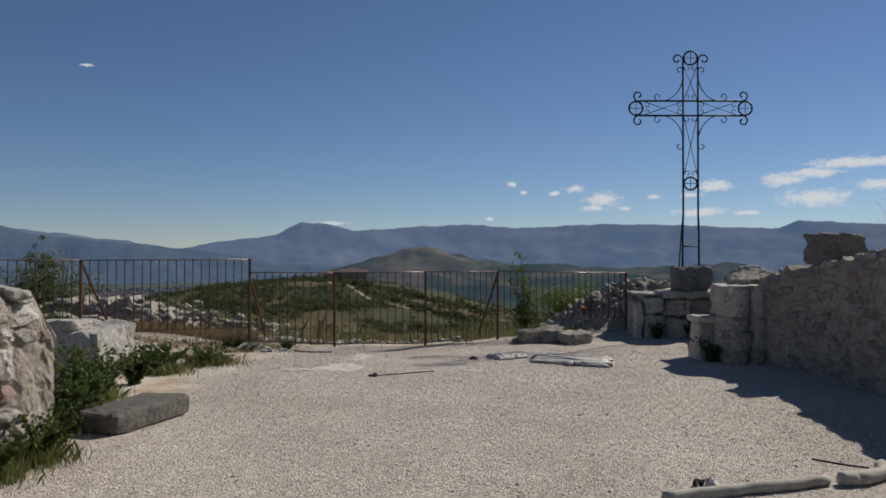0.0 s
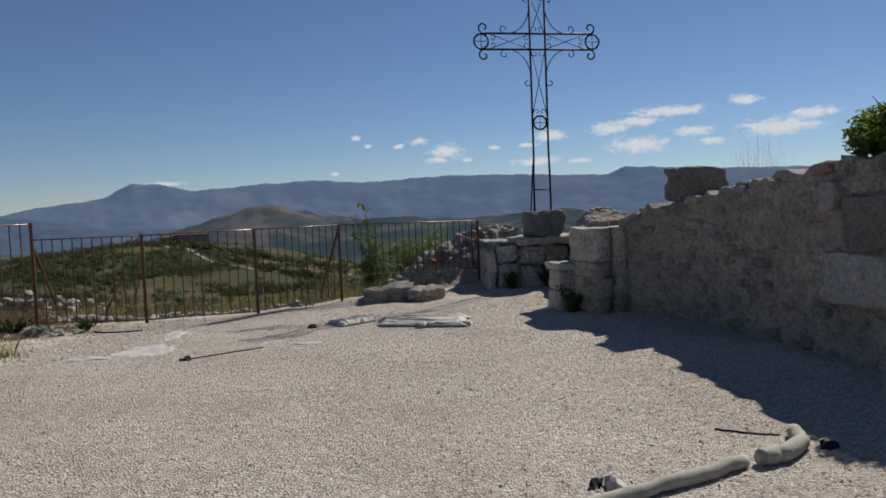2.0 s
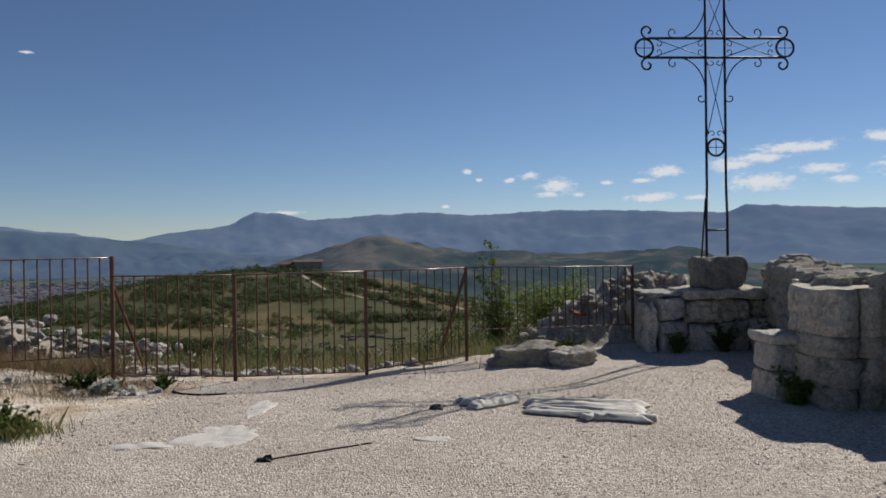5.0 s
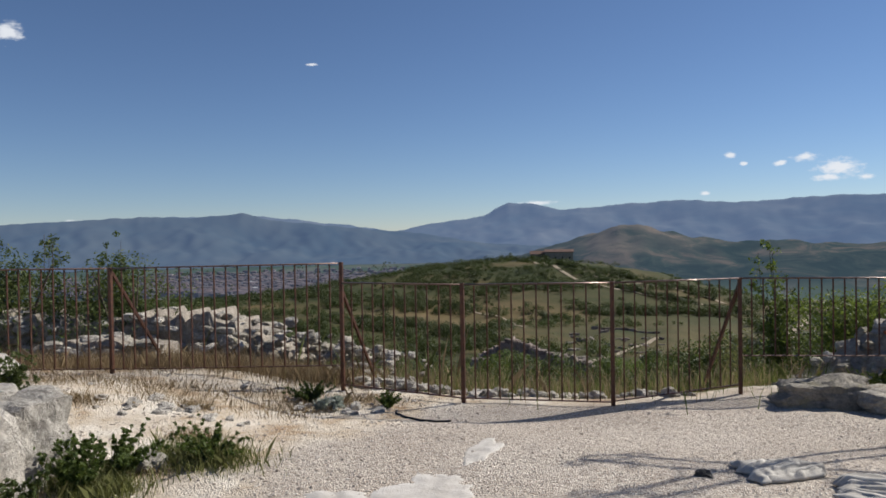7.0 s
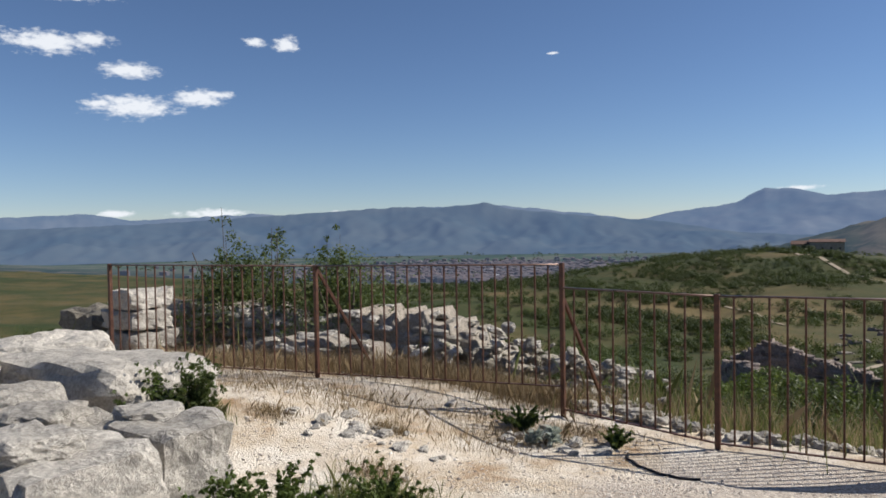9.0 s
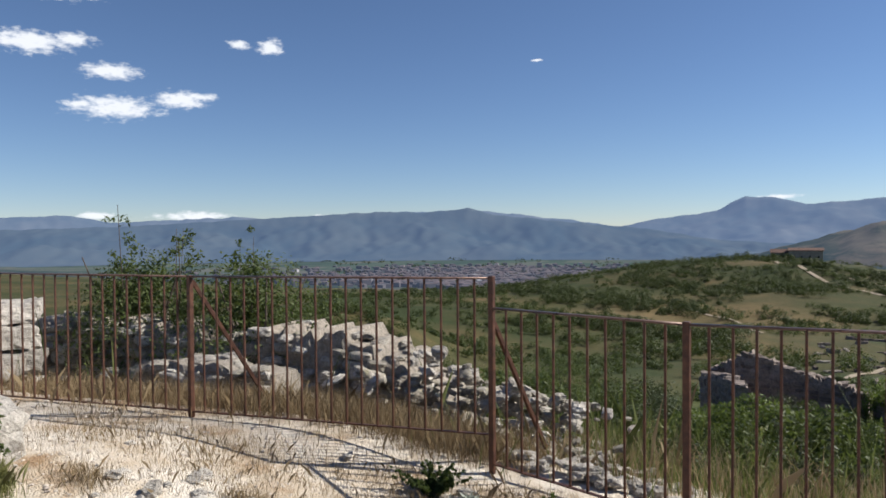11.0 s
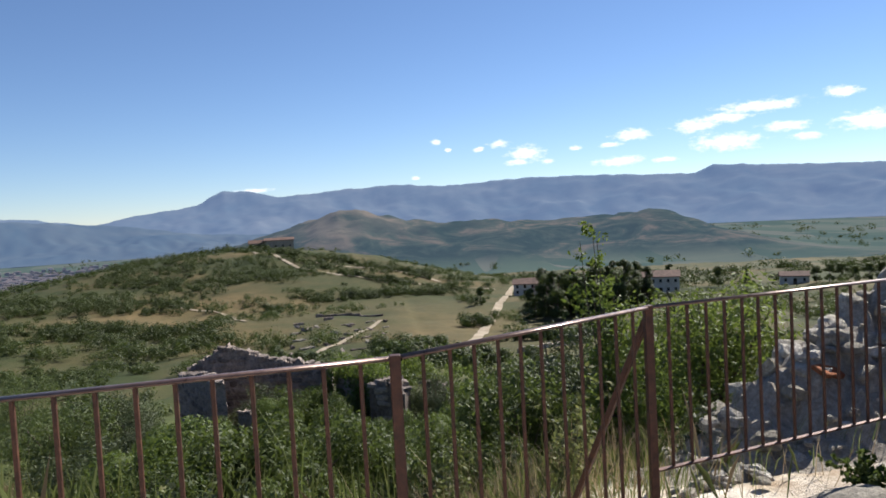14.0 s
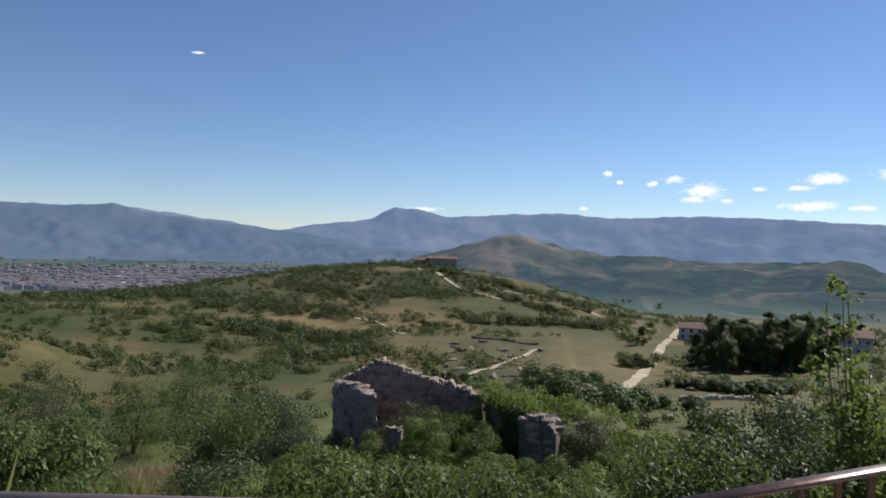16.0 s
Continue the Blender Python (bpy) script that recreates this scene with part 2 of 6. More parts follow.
M_OLIVE = leaf_material("dusty_leaves", (0.045, 0.062, 0.028), (0.072, 0.09, 0.04), (0.115, 0.128, 0.066), 0.22, 0.15)
M_FARLEAF = leaf_material("shrub_leaves", (0.034, 0.052, 0.014), (0.055, 0.076, 0.021), (0.086, 0.106, 0.033), 0.28, 0.2)
M_FARDARK = leaf_material("dark_shrub_leaves", (0.028, 0.042, 0.012), (0.044, 0.061, 0.017), (0.068, 0.085, 0.025), 0.25, 0.15)
M_FARPALE = leaf_material("pale_shrub_leaves", (0.042, 0.062, 0.02), (0.062, 0.085, 0.028), (0.095, 0.115, 0.042), 0.3, 0.2)
M_DRY = leaf_material("dry_grass", (0.20, 0.135, 0.07), (0.32, 0.24, 0.135), (0.45, 0.36, 0.225), 0.3, 0.0)
M_GRASS = leaf_material("green_grass", (0.09, 0.12, 0.035), (0.15, 0.175, 0.055), (0.25, 0.23, 0.10), 0.35, 0.2)
M_SILVER = leaf_material("silver_leaves", (0.30, 0.34, 0.28), (0.42, 0.45, 0.38), (0.52, 0.54, 0.46), 0.2, 0.0)
m = Nodes("bark")
M_BARK = m.done(m.ramp(m.noise(30, 6), [(0.3, (0.05, 0.04, 0.03)), (0.7, (0.14, 0.11, 0.085))]), 0.9)
m.bump(m.noise(60, 5), 0.6, 0.01)


# ---- the lie of the land ----
def sstep(a, b, x):
    k = np.clip((x - a) / (b - a), 0, 1)
    return k * k * (3 - 2 * k)


FENCE = [(-8.16, 9.335), (-5.64, 10.12), (-3.21, 10.86), (-1.765, 10.61), (-0.30, 10.80), (0.938, 11.634), (3.42, 12.61)]


def rim_y(x):
    """Where the terrace ends."""
    return np.interp(x, [-60, -20, -12] + [p[0] for p in FENCE] + [5.2, 6.4, 7.5, 60], [-30, -2, 6.5] + [p[1] for p in FENCE] + [13.4, 12.0, 4, -30])


def gauss(x, y, cx, cy, sx, sy, amp):
    return amp * np.exp(-((x - cx) / sx) ** 2 - ((y - cy) / sy) ** 2)


def wav(x, y, s, seed):
    """A cheap smooth noise of several waves, -1 to 1."""
    r = np.random.default_rng(seed)
    v = 0
    for k in range(6):
        a, ph, q = r.uniform(0, 6.283), r.uniform(0, 6.283), r.uniform(0.6, 1.7)
        v = v + np.sin((x * np.cos(a) + y * np.sin(a)) * q * 6.283 / s + ph + 1.3 * np.sin((x * np.sin(a) - y * np.cos(a)) * 4.1 / s))
    return v / 4


def land_z(x, y):
    x, y = np.asarray(x, float), np.asarray(y, float)
    d = (y - rim_y(x)) * 0.92
    r = np.hypot(x, y - 6)
    base = np.interp(d, [-60, 0.3, 1.6, 4, 9, 34, 110, 200, 330, 600, 1000, 7000], [0, 0, -0.35, -1.3, -2.9, -10.0, -21, -27, -33, -62, -85, -85])
    top = 0.10 * (1 - sstep(8.6, 10.2, y)) + 0.24 * sstep(-3.0, -5.2, x) * sstep(6.0, 9.0, y) + 0.012 * wav(x, y, 2.1, 3)
    top = top + 0.12 * sstep(2.2, 3.2, x) * sstep(12.2, 12.9, y)
    z = base + top * (1 - sstep(0.2, 3.0, d))
    far = sstep(3, 40, d)
    z = z + far * (wav(x, y, 24, 4) * 0.5 + wav(x, y, 90, 5) * 1.1 * sstep(40, 160, r))
    z = z + gauss(x, y, -72, 408, np.where(x < -72, 118, 98), np.where(y < 408, 125, 160), 27.5)
    z = z + gauss(x, y, -87, 103, 16, 20, 9) + gauss(x, y, -160, 190, 70, 60, 6)
    big = sstep(960, 1180, r)
    ridges = 1 + 0.10 * wav(x, y, 210, 8) + 0.05 * wav(x, y, 110, 9) + 0.035 * wav(x, y, 65, 10)
    near = np.where(y < 1480, 1.75, 1.0)
    z = z + big * ridges * (gauss(x, y, -270, 1540, 95, 190 * near, 40) + gauss(x, y, -150, 1520, 95, 190 * near, 48) + gauss(x, y, -50, 1500, 105, 190 * near, 72) + gauss(x, y, 80, 1490, 120, 190 * near, 46) + gauss(x, y, 230, 1480, 130, 190 * near, 49) + gauss(x, y, 390, 1450, 130, 190 * near, 35) + gauss(x, y, 540, 1420, 130, 190 * near, 62) + gauss(x, y, 700, 1380, 140, 190 * near, 0))
    return z


# ---- ground: one sheet from the terrace to the horizon ----
def ground_material():
    m = Nodes("terrace_gravel_and_fields")
    # gravel: small pale chips
    chips = m.cells(72, out="Color")
    sep = m.add("ShaderNodeSeparateColor")
    m.link(chips, sep.inputs[0])
    g = m.ramp(sep.outputs[0], [(0.0, (0.30, 0.25, 0.21)), (0.25, (0.47, 0.405, 0.34)), (0.7, (0.60, 0.535, 0.46)), (1.0, (0.74, 0.68, 0.60))])
    sep2 = m.add("ShaderNodeSeparateColor")
    m.link(m.cells(85, out="Color"), sep2.inputs[0])
    g = m.mix(0.45, g, m.ramp(sep2.outputs[0], [(0.0, 0.6), (0.5, 0.95), (1.0, 1.0)]), "MULTIPLY")
    g = m.mix(0.4, g, m.ramp(m.noise(0.8, 6, 0.65), [(0.38, (0.60, 0.54, 0.50)), (0.62, (1.0, 0.99, 0.98))]), "MULTIPLY")
    g = m.mix(m.ramp(m.noise(6, 6, 0.7), [(0.50, 0.0), (0.70, 0.6)]), g, (0.36, 0.31, 0.27))
    # pale trodden dirt
    dirt = m.ramp(m.noise(1.6, 8, 0.7), [(0.34, (0.40, 0.27, 0.16)), (0.46, (0.60, 0.50, 0.38)), (0.60, (0.78, 0.71, 0.61))])
    dirt = m.mix(0.5, dirt, m.ramp(m.noise(45, 5, 0.7), [(0.3, 0.55), (0.7, 1.0)]), "MULTIPLY")
    # meadow and scrub
    dry = m.ramp(m.noise(0.022, 7, 0.62), [(0.40, (0.044, 0.058, 0.022)), (0.50, (0.075, 0.074, 0.032)), (0.64, (0.135, 0.102, 0.048))])
    dry = m.mix(0.6, dry, m.ramp(m.noise(0.45, 8, 0.75), [(0.3, 0.45), (0.7, 1.0)]), "MULTIPLY")
    dry = m.mix(0.7, dry, m.ramp(m.noise(0.11, 7, 0.72), [(0.38, (0.55, 0.72, 0.5)), (0.5, (0.9, 0.92, 0.85)), (0.62, (1.0, 0.93, 0.85))]), "MULTIPLY")
    dry = m.mix(m.attr("lush"), dry, m.ramp(m.noise(0.6, 7, 0.7), [(0.3, (0.04, 0.06, 0.02)), (0.7, (0.11, 0.12, 0.04))]))
    dry = m.mix(m.attr("brown"), dry, m.ramp(m.noise(0.3, 7, 0.7), [(0.3, (0.095, 0.074, 0.034)), (0.7, (0.175, 0.125, 0.06))]))
    c = m.mix(m.attr("dirt"), dry, dirt)
    c = m.mix(m.attr("gravel"), c, g)
    h = m.math("ADD", m.math("MULTIPLY", m.cells(72, out="Distance"), -1.2), m.math("ADD", m.math("MULTIPLY", m.noise(25, 6, 0.7), 1.2), m.math("MULTIPLY", m.noise(7, 4, 0.6), 2.6)))
    m.bump(h, 0.7, 0.014)
    return m.done(c, 0.95, spec=0.15)


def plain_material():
    m = Nodes("valley_fields_and_far_hills_hazed")
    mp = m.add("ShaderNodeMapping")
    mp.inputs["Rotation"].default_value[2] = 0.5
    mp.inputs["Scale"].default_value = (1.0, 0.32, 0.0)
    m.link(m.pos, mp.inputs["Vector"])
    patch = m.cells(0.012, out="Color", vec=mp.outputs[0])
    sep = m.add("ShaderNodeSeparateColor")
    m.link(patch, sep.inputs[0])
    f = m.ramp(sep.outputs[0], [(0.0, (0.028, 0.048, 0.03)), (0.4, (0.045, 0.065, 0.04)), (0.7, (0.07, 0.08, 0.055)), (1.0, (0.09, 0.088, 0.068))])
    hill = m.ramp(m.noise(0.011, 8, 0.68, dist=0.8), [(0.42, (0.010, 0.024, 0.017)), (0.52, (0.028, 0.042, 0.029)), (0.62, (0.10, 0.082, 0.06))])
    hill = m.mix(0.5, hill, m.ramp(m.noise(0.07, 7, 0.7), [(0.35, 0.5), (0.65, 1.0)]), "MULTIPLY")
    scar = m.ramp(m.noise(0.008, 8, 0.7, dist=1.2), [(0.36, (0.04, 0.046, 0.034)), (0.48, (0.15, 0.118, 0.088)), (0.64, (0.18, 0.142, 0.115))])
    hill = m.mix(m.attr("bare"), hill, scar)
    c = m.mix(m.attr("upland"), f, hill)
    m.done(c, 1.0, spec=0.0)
    # haze of the air between, put into the ground as a faint blue emission
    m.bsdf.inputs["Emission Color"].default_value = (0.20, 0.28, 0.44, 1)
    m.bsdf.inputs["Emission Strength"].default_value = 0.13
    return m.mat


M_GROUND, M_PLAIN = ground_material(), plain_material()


def build_ground():
    head = np.concatenate([np.arange(-84, 46, 0.32), np.arange(46, 276, 4.0)])
    n = len(head)
    rad = np.concatenate([[0.0004], np.arange(0.15, 11.0, 0.13), 11.0 * 1.036 ** np.arange(0, 173)])
    rad = rad[rad < 4850]
    H, R = np.meshgrid(np.radians(head), rad)
    X, Y = R * np.sin(H), 6 + R * np.cos(H)
    Z = land_z(X, Y)
    nr = len(rad)
    V = np.stack([X, Y, Z], -1).reshape(-1, 3)
    i, j = np.meshgrid(np.arange(nr - 1), np.arange(n), indexing="ij")
    k = (j + 1) % n
    F = np.stack([i * n + j, i * n + k, (i + 1) * n + k, (i + 1) * n + j], -1).reshape(-1, 4)
    F = F[:, ::-1]
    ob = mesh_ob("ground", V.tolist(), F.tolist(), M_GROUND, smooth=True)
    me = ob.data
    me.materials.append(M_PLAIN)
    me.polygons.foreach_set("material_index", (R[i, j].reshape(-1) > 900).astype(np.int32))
    d = (Y - rim_y(X)) * 0.92
    n1, n2 = wav(X, Y, 1.3, 21), wav(X, Y, 0.5, 22)
    inside = 1 - sstep(-0.15, 0.35, d + 0.12 * n1)
    edge = -2.75 + 0.35 * n1 + 0.15 * n2
    gravel = inside * sstep(edge - 0.35, edge + 0.35, X - 0.32 * np.clip(Y - 7.5, 0, 3))
    dirt = np.maximum(inside, (1 - sstep(0.8, 2.6, d + 0.5 * n1)))
    lush = sstep(1.5, 5, d) * (1 - sstep(60, 130, R)) * np.clip(0.65 + 0.7 * wav(X, Y, 17, 23), 0, 1)
    brown = np.clip(gauss(X, Y, -87, 103, 12, 10, 0.6) + gauss(X, Y, -15, 35, 4.0, 14, 1.6) + gauss(X, Y, -60, 235, 55, 34, 1.1) * (0.8 + 0.5 * wav(X, Y, 40, 24)) + gauss(X, Y, 22, 178, 20, 40, 0.7), 0, 1)
    upland = sstep(-80, -62, Z)
    bare = np.clip(sstep(-42, -8, Z + 9 * wav(X, Y, 150, 27) + 5 * wav(X, Y, 60, 28)) * (0.10 + gauss(X, Y, -75, 1450, 105, 260, 0.5) + 0.3 * wav(X, Y, 190, 29)), 0, 1)
    for name, a in (("bare", bare), ("gravel", gravel), ("dirt", dirt), ("lush", lush), ("brown", brown), ("upland", upland)):
        at = me.attributes.new(name, "FLOAT", "POINT")
        at.data.foreach_set("value", a.reshape(-1).astype(np.float32))
    tagged(ob, "pale gravel terrace falling to scrubby hills and a wide valley", "ground", kind="structure")


build_ground()


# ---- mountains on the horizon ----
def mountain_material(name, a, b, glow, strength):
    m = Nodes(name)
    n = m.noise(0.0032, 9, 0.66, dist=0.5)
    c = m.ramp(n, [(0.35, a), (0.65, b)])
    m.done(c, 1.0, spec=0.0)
    # blue emission stands in for the haze in front of the slopes
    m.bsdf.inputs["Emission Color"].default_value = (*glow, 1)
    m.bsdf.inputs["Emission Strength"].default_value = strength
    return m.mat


# the farther range glows more, for thicker haze
M_MOUNT = mountain_material("wooded_mountains_hazed", (0.04, 0.055, 0.06), (0.085, 0.09, 0.085), (0.16, 0.25, 0.46), 0.38)
M_MOUNT2 = mountain_material("wooded_lower_range_hazed", (0.03, 0.045, 0.05), (0.06, 0.07, 0.065), (0.13, 0.21, 0.40), 0.32)


def range_of(name, label, heads, els, dist, depth, base, material, seed):
    """A mountain range: ridge height by heading, with spurs that run down to the plain."""
    hs = np.arange(heads[0], heads[-1], 0.16)
    el = np.interp(hs, heads, els)
    fine = 0.05 * wav(hs, hs * 0, 2.3, seed) + 0.025 * wav(hs, hs * 0, 0.8, seed + 1)
    soft = np.convolve(np.pad(el, 40, mode="edge"), np.ones(81) / 81, "valid")
    rows = 30
    V, n = [], len(hs)
    for k in range(rows):
        u = k / (rows - 1)
        r = dist - depth * (1 - u) * 1.0
        crest = np.tan(np.radians(soft + (el - soft + fine) * u ** 5)) * dist + 1.6
        px, py = r * np.sin(np.radians(hs)), r * np.cos(np.radians(hs))
        prof = u ** 1.2
        rough = (20 * wav(px, py, 520, seed + 3) + 12 * wav(px, py, 240, seed + 4) + 5 * wav(px, py, 95, seed + 5)) * (1 - u) * u * 4
        z = base + (crest - base) * prof + rough
        V.append(np.stack([r * np.sin(np.radians(hs)), r * np.cos(np.radians(hs)), z], -1))
    r = dist + depth * 0.6
    V.append(np.stack([r * np.sin(np.radians(hs)), r * np.cos(np.radians(hs)), hs * 0 + base], -1))
    V = np.concatenate(V)
    F = [(k * n + j, k * n + j + 1, (k + 1) * n + j + 1, (k + 1) * n + j) for k in range(rows) for j in range(n - 1)]
    return tagged(mesh_ob(name, V.tolist(), F, material, smooth=True), label, "mountains", kind="structure")


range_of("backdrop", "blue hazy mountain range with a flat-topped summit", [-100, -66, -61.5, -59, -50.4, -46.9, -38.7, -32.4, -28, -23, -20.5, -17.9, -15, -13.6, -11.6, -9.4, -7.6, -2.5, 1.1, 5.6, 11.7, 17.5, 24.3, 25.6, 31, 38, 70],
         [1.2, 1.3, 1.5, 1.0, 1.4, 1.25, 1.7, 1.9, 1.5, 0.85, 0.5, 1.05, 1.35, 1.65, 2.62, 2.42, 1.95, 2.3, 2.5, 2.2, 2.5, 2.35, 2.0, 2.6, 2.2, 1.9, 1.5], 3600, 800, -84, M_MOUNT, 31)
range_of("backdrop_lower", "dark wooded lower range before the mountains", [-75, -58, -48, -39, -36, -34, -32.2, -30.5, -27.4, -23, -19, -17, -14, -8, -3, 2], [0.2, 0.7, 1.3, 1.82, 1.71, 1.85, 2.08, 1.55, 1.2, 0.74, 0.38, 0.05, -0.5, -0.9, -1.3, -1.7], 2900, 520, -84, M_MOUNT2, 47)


# ---- iron fence ----
def box_bm(x0, y0, z0, x1, y1, z1, bevel=0.0):
    bm = bmesh.new()
    bmesh.ops.create_cube(bm, size=1)
    for v in bm.verts:
        v.co = Vector(((x0 + x1) / 2 + v.co.x * (x1 - x0), (y0 + y1) / 2 + v.co.y * (y1 - y0), (z0 + z1) / 2 + v.co.z * (z1 - z0)))
    if bevel:
        bmesh.ops.bevel(bm, geom=bm.edges[:], offset=bevel, segments=1, affect="EDGES")
    return bm


def bar_bm(a, b, w, h, up=(0, 0, 1), bevel=0.002):
    """A straight bar of w by h from a to b."""
    a, b = Vector(a), Vector(b)
    z = (b - a).normalized()
    x = z.cross(Vector(up)).normalized() if abs(z.dot(Vector(up))) < 0.99 else Vector((1, 0, 0))
    y = z.cross(x)
    bm = box_bm(-w / 2, -h / 2, 0, w / 2, h / 2, (b - a).length, bevel)
    m = Matrix((x, y, z)).transposed().to_4x4()
    m.translation = a
    bm.transform(m)
    return bm


def tube_mesh(points, radius, sides=6, taper=None):
    """Verts and faces of a round bar along points."""
    P = np.array(points, float)
    n = len(P)
    T = np.gradient(P, axis=0)
    T /= np.linalg.norm(T, axis=1)[:, None] + 1e-9
    ref = np.array([0.0, 1.0, 0.0]) if abs(T[0][1]) < 0.9 else np.array([1.0, 0, 0])
    V, F = [], []
    for i in range(n):
        u = np.cross(T[i], ref)
        u /= np.linalg.norm(u) + 1e-9
        w = np.cross(T[i], u)
        r = radius if taper is None else radius * (1 + (taper - 1) * i / (n - 1))
        for k in range(sides):
            a = 2 * math.pi * k / sides
            V.append(P[i] + r * (math.cos(a) * u + math.sin(a) * w))
    for i in range(n - 1):
        for k in range(sides):
            q = (k + 1) % sides
            F.append((i * sides + k, i * sides + q, (i + 1) * sides + q, (i + 1) * sides + k))
    F.append(tuple(range(sides))[::-1])
    F.append(tuple((n - 1) * sides + k for k in range(sides)))
    return [tuple(v) for v in V], F


fence = thing("fence", "rusty iron fence with thin upright bars along the terrace edge", "fence", (0, 0, 0))
# foot and head of each post, and the rails of the panel to the next one
POSTS = [(0.22, 1.42), (0.16, 1.405), (0.0, 1.425), (-0.06, 1.215), (-0.06, 1.222), (-0.05, 1.215), (0.15, 1.17)]
RAILS = [((1.405, 1.395), (0.30, 0.29)), ((1.395, 1.41), (0.285, 0.285)), ((1.195, 1.198), (0.075, 0.05)), ((1.198, 1.21), (0.05, 0.04)), ((1.21, 1.205), (0.05, 0.10)), ((1.205, 1.16), (0.40, 0.32))]
baluster_mesh = None
for i, (x, y) in enumerate(FENCE):
    lo, hi = POSTS[i]
    part("post", box_bm(x - 0.02, y - 0.02, lo - 0.15, x + 0.02, y + 0.02, hi, 0.003), M_RUST, fence)
    if i == 6:
        break
    a, b = Vector((x, y)), Vector(FENCE[i + 1])
    (ta, tb), (ba, bb) = RAILS[i]
    u = (b - a).normalized() * 0.02
    p, q = a + u, b - u
    V, F = tube_mesh([(p.x, p.y, 0), p.lerp(q, 0.5).to_3d(), (q.x, q.y, 0)], 0.021, 14)
    V = [(vx, vy, vz * 0.42 + ta + (tb - ta) * ((Vector((vx, vy)) - p).length / (q - p).length)) for vx, vy, vz in V]
    mesh_ob("top_rail", V, F, M_RAIL, fence, "worn top rail, rubbed bright", smooth=True)
    part("bottom_rail", bar_bm((p.x, p.y, ba), (q.x, q.y, bb), 0.03, 0.01), M_RUST, fence)
    n = round((b - a).length / 0.128)
    for k in range(1, n):
        s = k / n
        c = a.lerp(b, s)
        z0, z1 = ba + (bb - ba) * s, ta + (tb - ta) * s
        lean = rng.normal(0, 0.004)
        if baluster_mesh is None:
            bb_ob = part("baluster", bar_bm((0, 0, 0), (0, 0, 1), 0.0145, 0.0145), M_RUST, fence)
            baluster_mesh = bb_ob.data
        else:
            bb_ob = new("baluster", baluster_mesh)
            bb_ob.parent = fence
        bb_ob.matrix_local = Matrix.Translation((c.x, c.y, z0)) @ Matrix.Shear("XY", 4, (lean, 0)) @ Matrix.Diagonal((1, 1, z1 - z0 - 0.004, 1))
for i, (dx, dy, z0, z1) in {1: (0.17, 0.75, 0.35, 1.36), 2: (0.12, 0.62, 0.25, 1.10), 5: (-0.42, 0.55, -0.1, 1.15)}.items():
    x, y = FENCE[i]
    part("brace", bar_bm((x, y + 0.02, z1), (x + dx, y + dy, z0 - 0.2), 0.03, 0.03), M_RUST, fence)


# ---- wrought-iron cross ----
def spiral(cx, cz, r0, r1, a0, turns, n=22):
    """A scroll in the upright plane, from its outer end inwards."""
    return [(cx + (r0 + (r1 - r0) * k / (n - 1)) * math.cos(a0 + turns * 2 * math.pi * k / (n - 1)), 0, cz + (r0 + (r1 - r0) * k / (n - 1)) * math.sin(a0 + turns * 2 * math.pi * k / (n - 1))) for k in range(n)]


def ring(cx, cz, r, n=28):
    return [(cx + r * math.cos(2 * math.pi * k / n), 0, cz + r * math.sin(2 * math.pi * k / n)) for k in range(n + 1)]


CROSS = (4.535, 12.29, 4.205)
cross = thing("iron_cross", "tall dark wrought-iron cross with scrolls and ringed ends", "cross", CROSS)


def iron(name, pts, r, sides=6):
    V, F = tube_mesh(pts, r * 1.12, sides)
    return mesh_ob(name, V, F, M_IRON, cross, smooth=True)


for s in (-1, 1):
    iron("upright", [(s * 0.137, 0, 0.86), (s * 0.137, 0, -1.95), (s * 0.150, 0, -2.35), (s * 0.150, 0, -2.95)], 0.017)
    iron("crossbar", [(-0.93, 0, s * 0.135), (0.93, 0, s * 0.135)], 0.016)
iron("stay", [(-0.150, 0.02, -2.1), (-0.20, 0.06, -2.95)], 0.011)
iron("rung", [(-0.15, 0, -2.55), (0.15, 0, -2.55)], 0.011)
for cx, cz, r in ((0, 0.93, 0.125), (-1.005, 0, 0.125), (1.005, 0, 0.125), (0, -1.39, 0.118)):
    rg = iron("ring", ring(cx, cz, r), 0.015)
    for a, b in (((cx - r, 0, cz), (cx + r, 0, cz)), ((cx, 0, cz - r), (cx, 0, cz + r))):
        V, F = tube_mesh([a, b], 0.006, 4)
        mesh_ob("ring_bar", V, F, M_IRON, rg)
ends = []
for s in (-1, 1):
    # heavy end scrolls
    ends.append([(s * 0.137, 0, 0.80)] + spiral(s * 0.245, 0.90, 0.105, 0.03, math.pi if s > 0 else 0, -0.95 if s > 0 else 0.95))
    for e in (-1, 1):
        ends.append([(e * 0.86, 0, s * 0.135)] + spiral(e * 0.96, s * 0.235, 0.10, 0.03, -s * math.pi / 2, s * e * -1 * -0.95))
for pts in ends:
    iron("end_scroll", pts, 0.013)
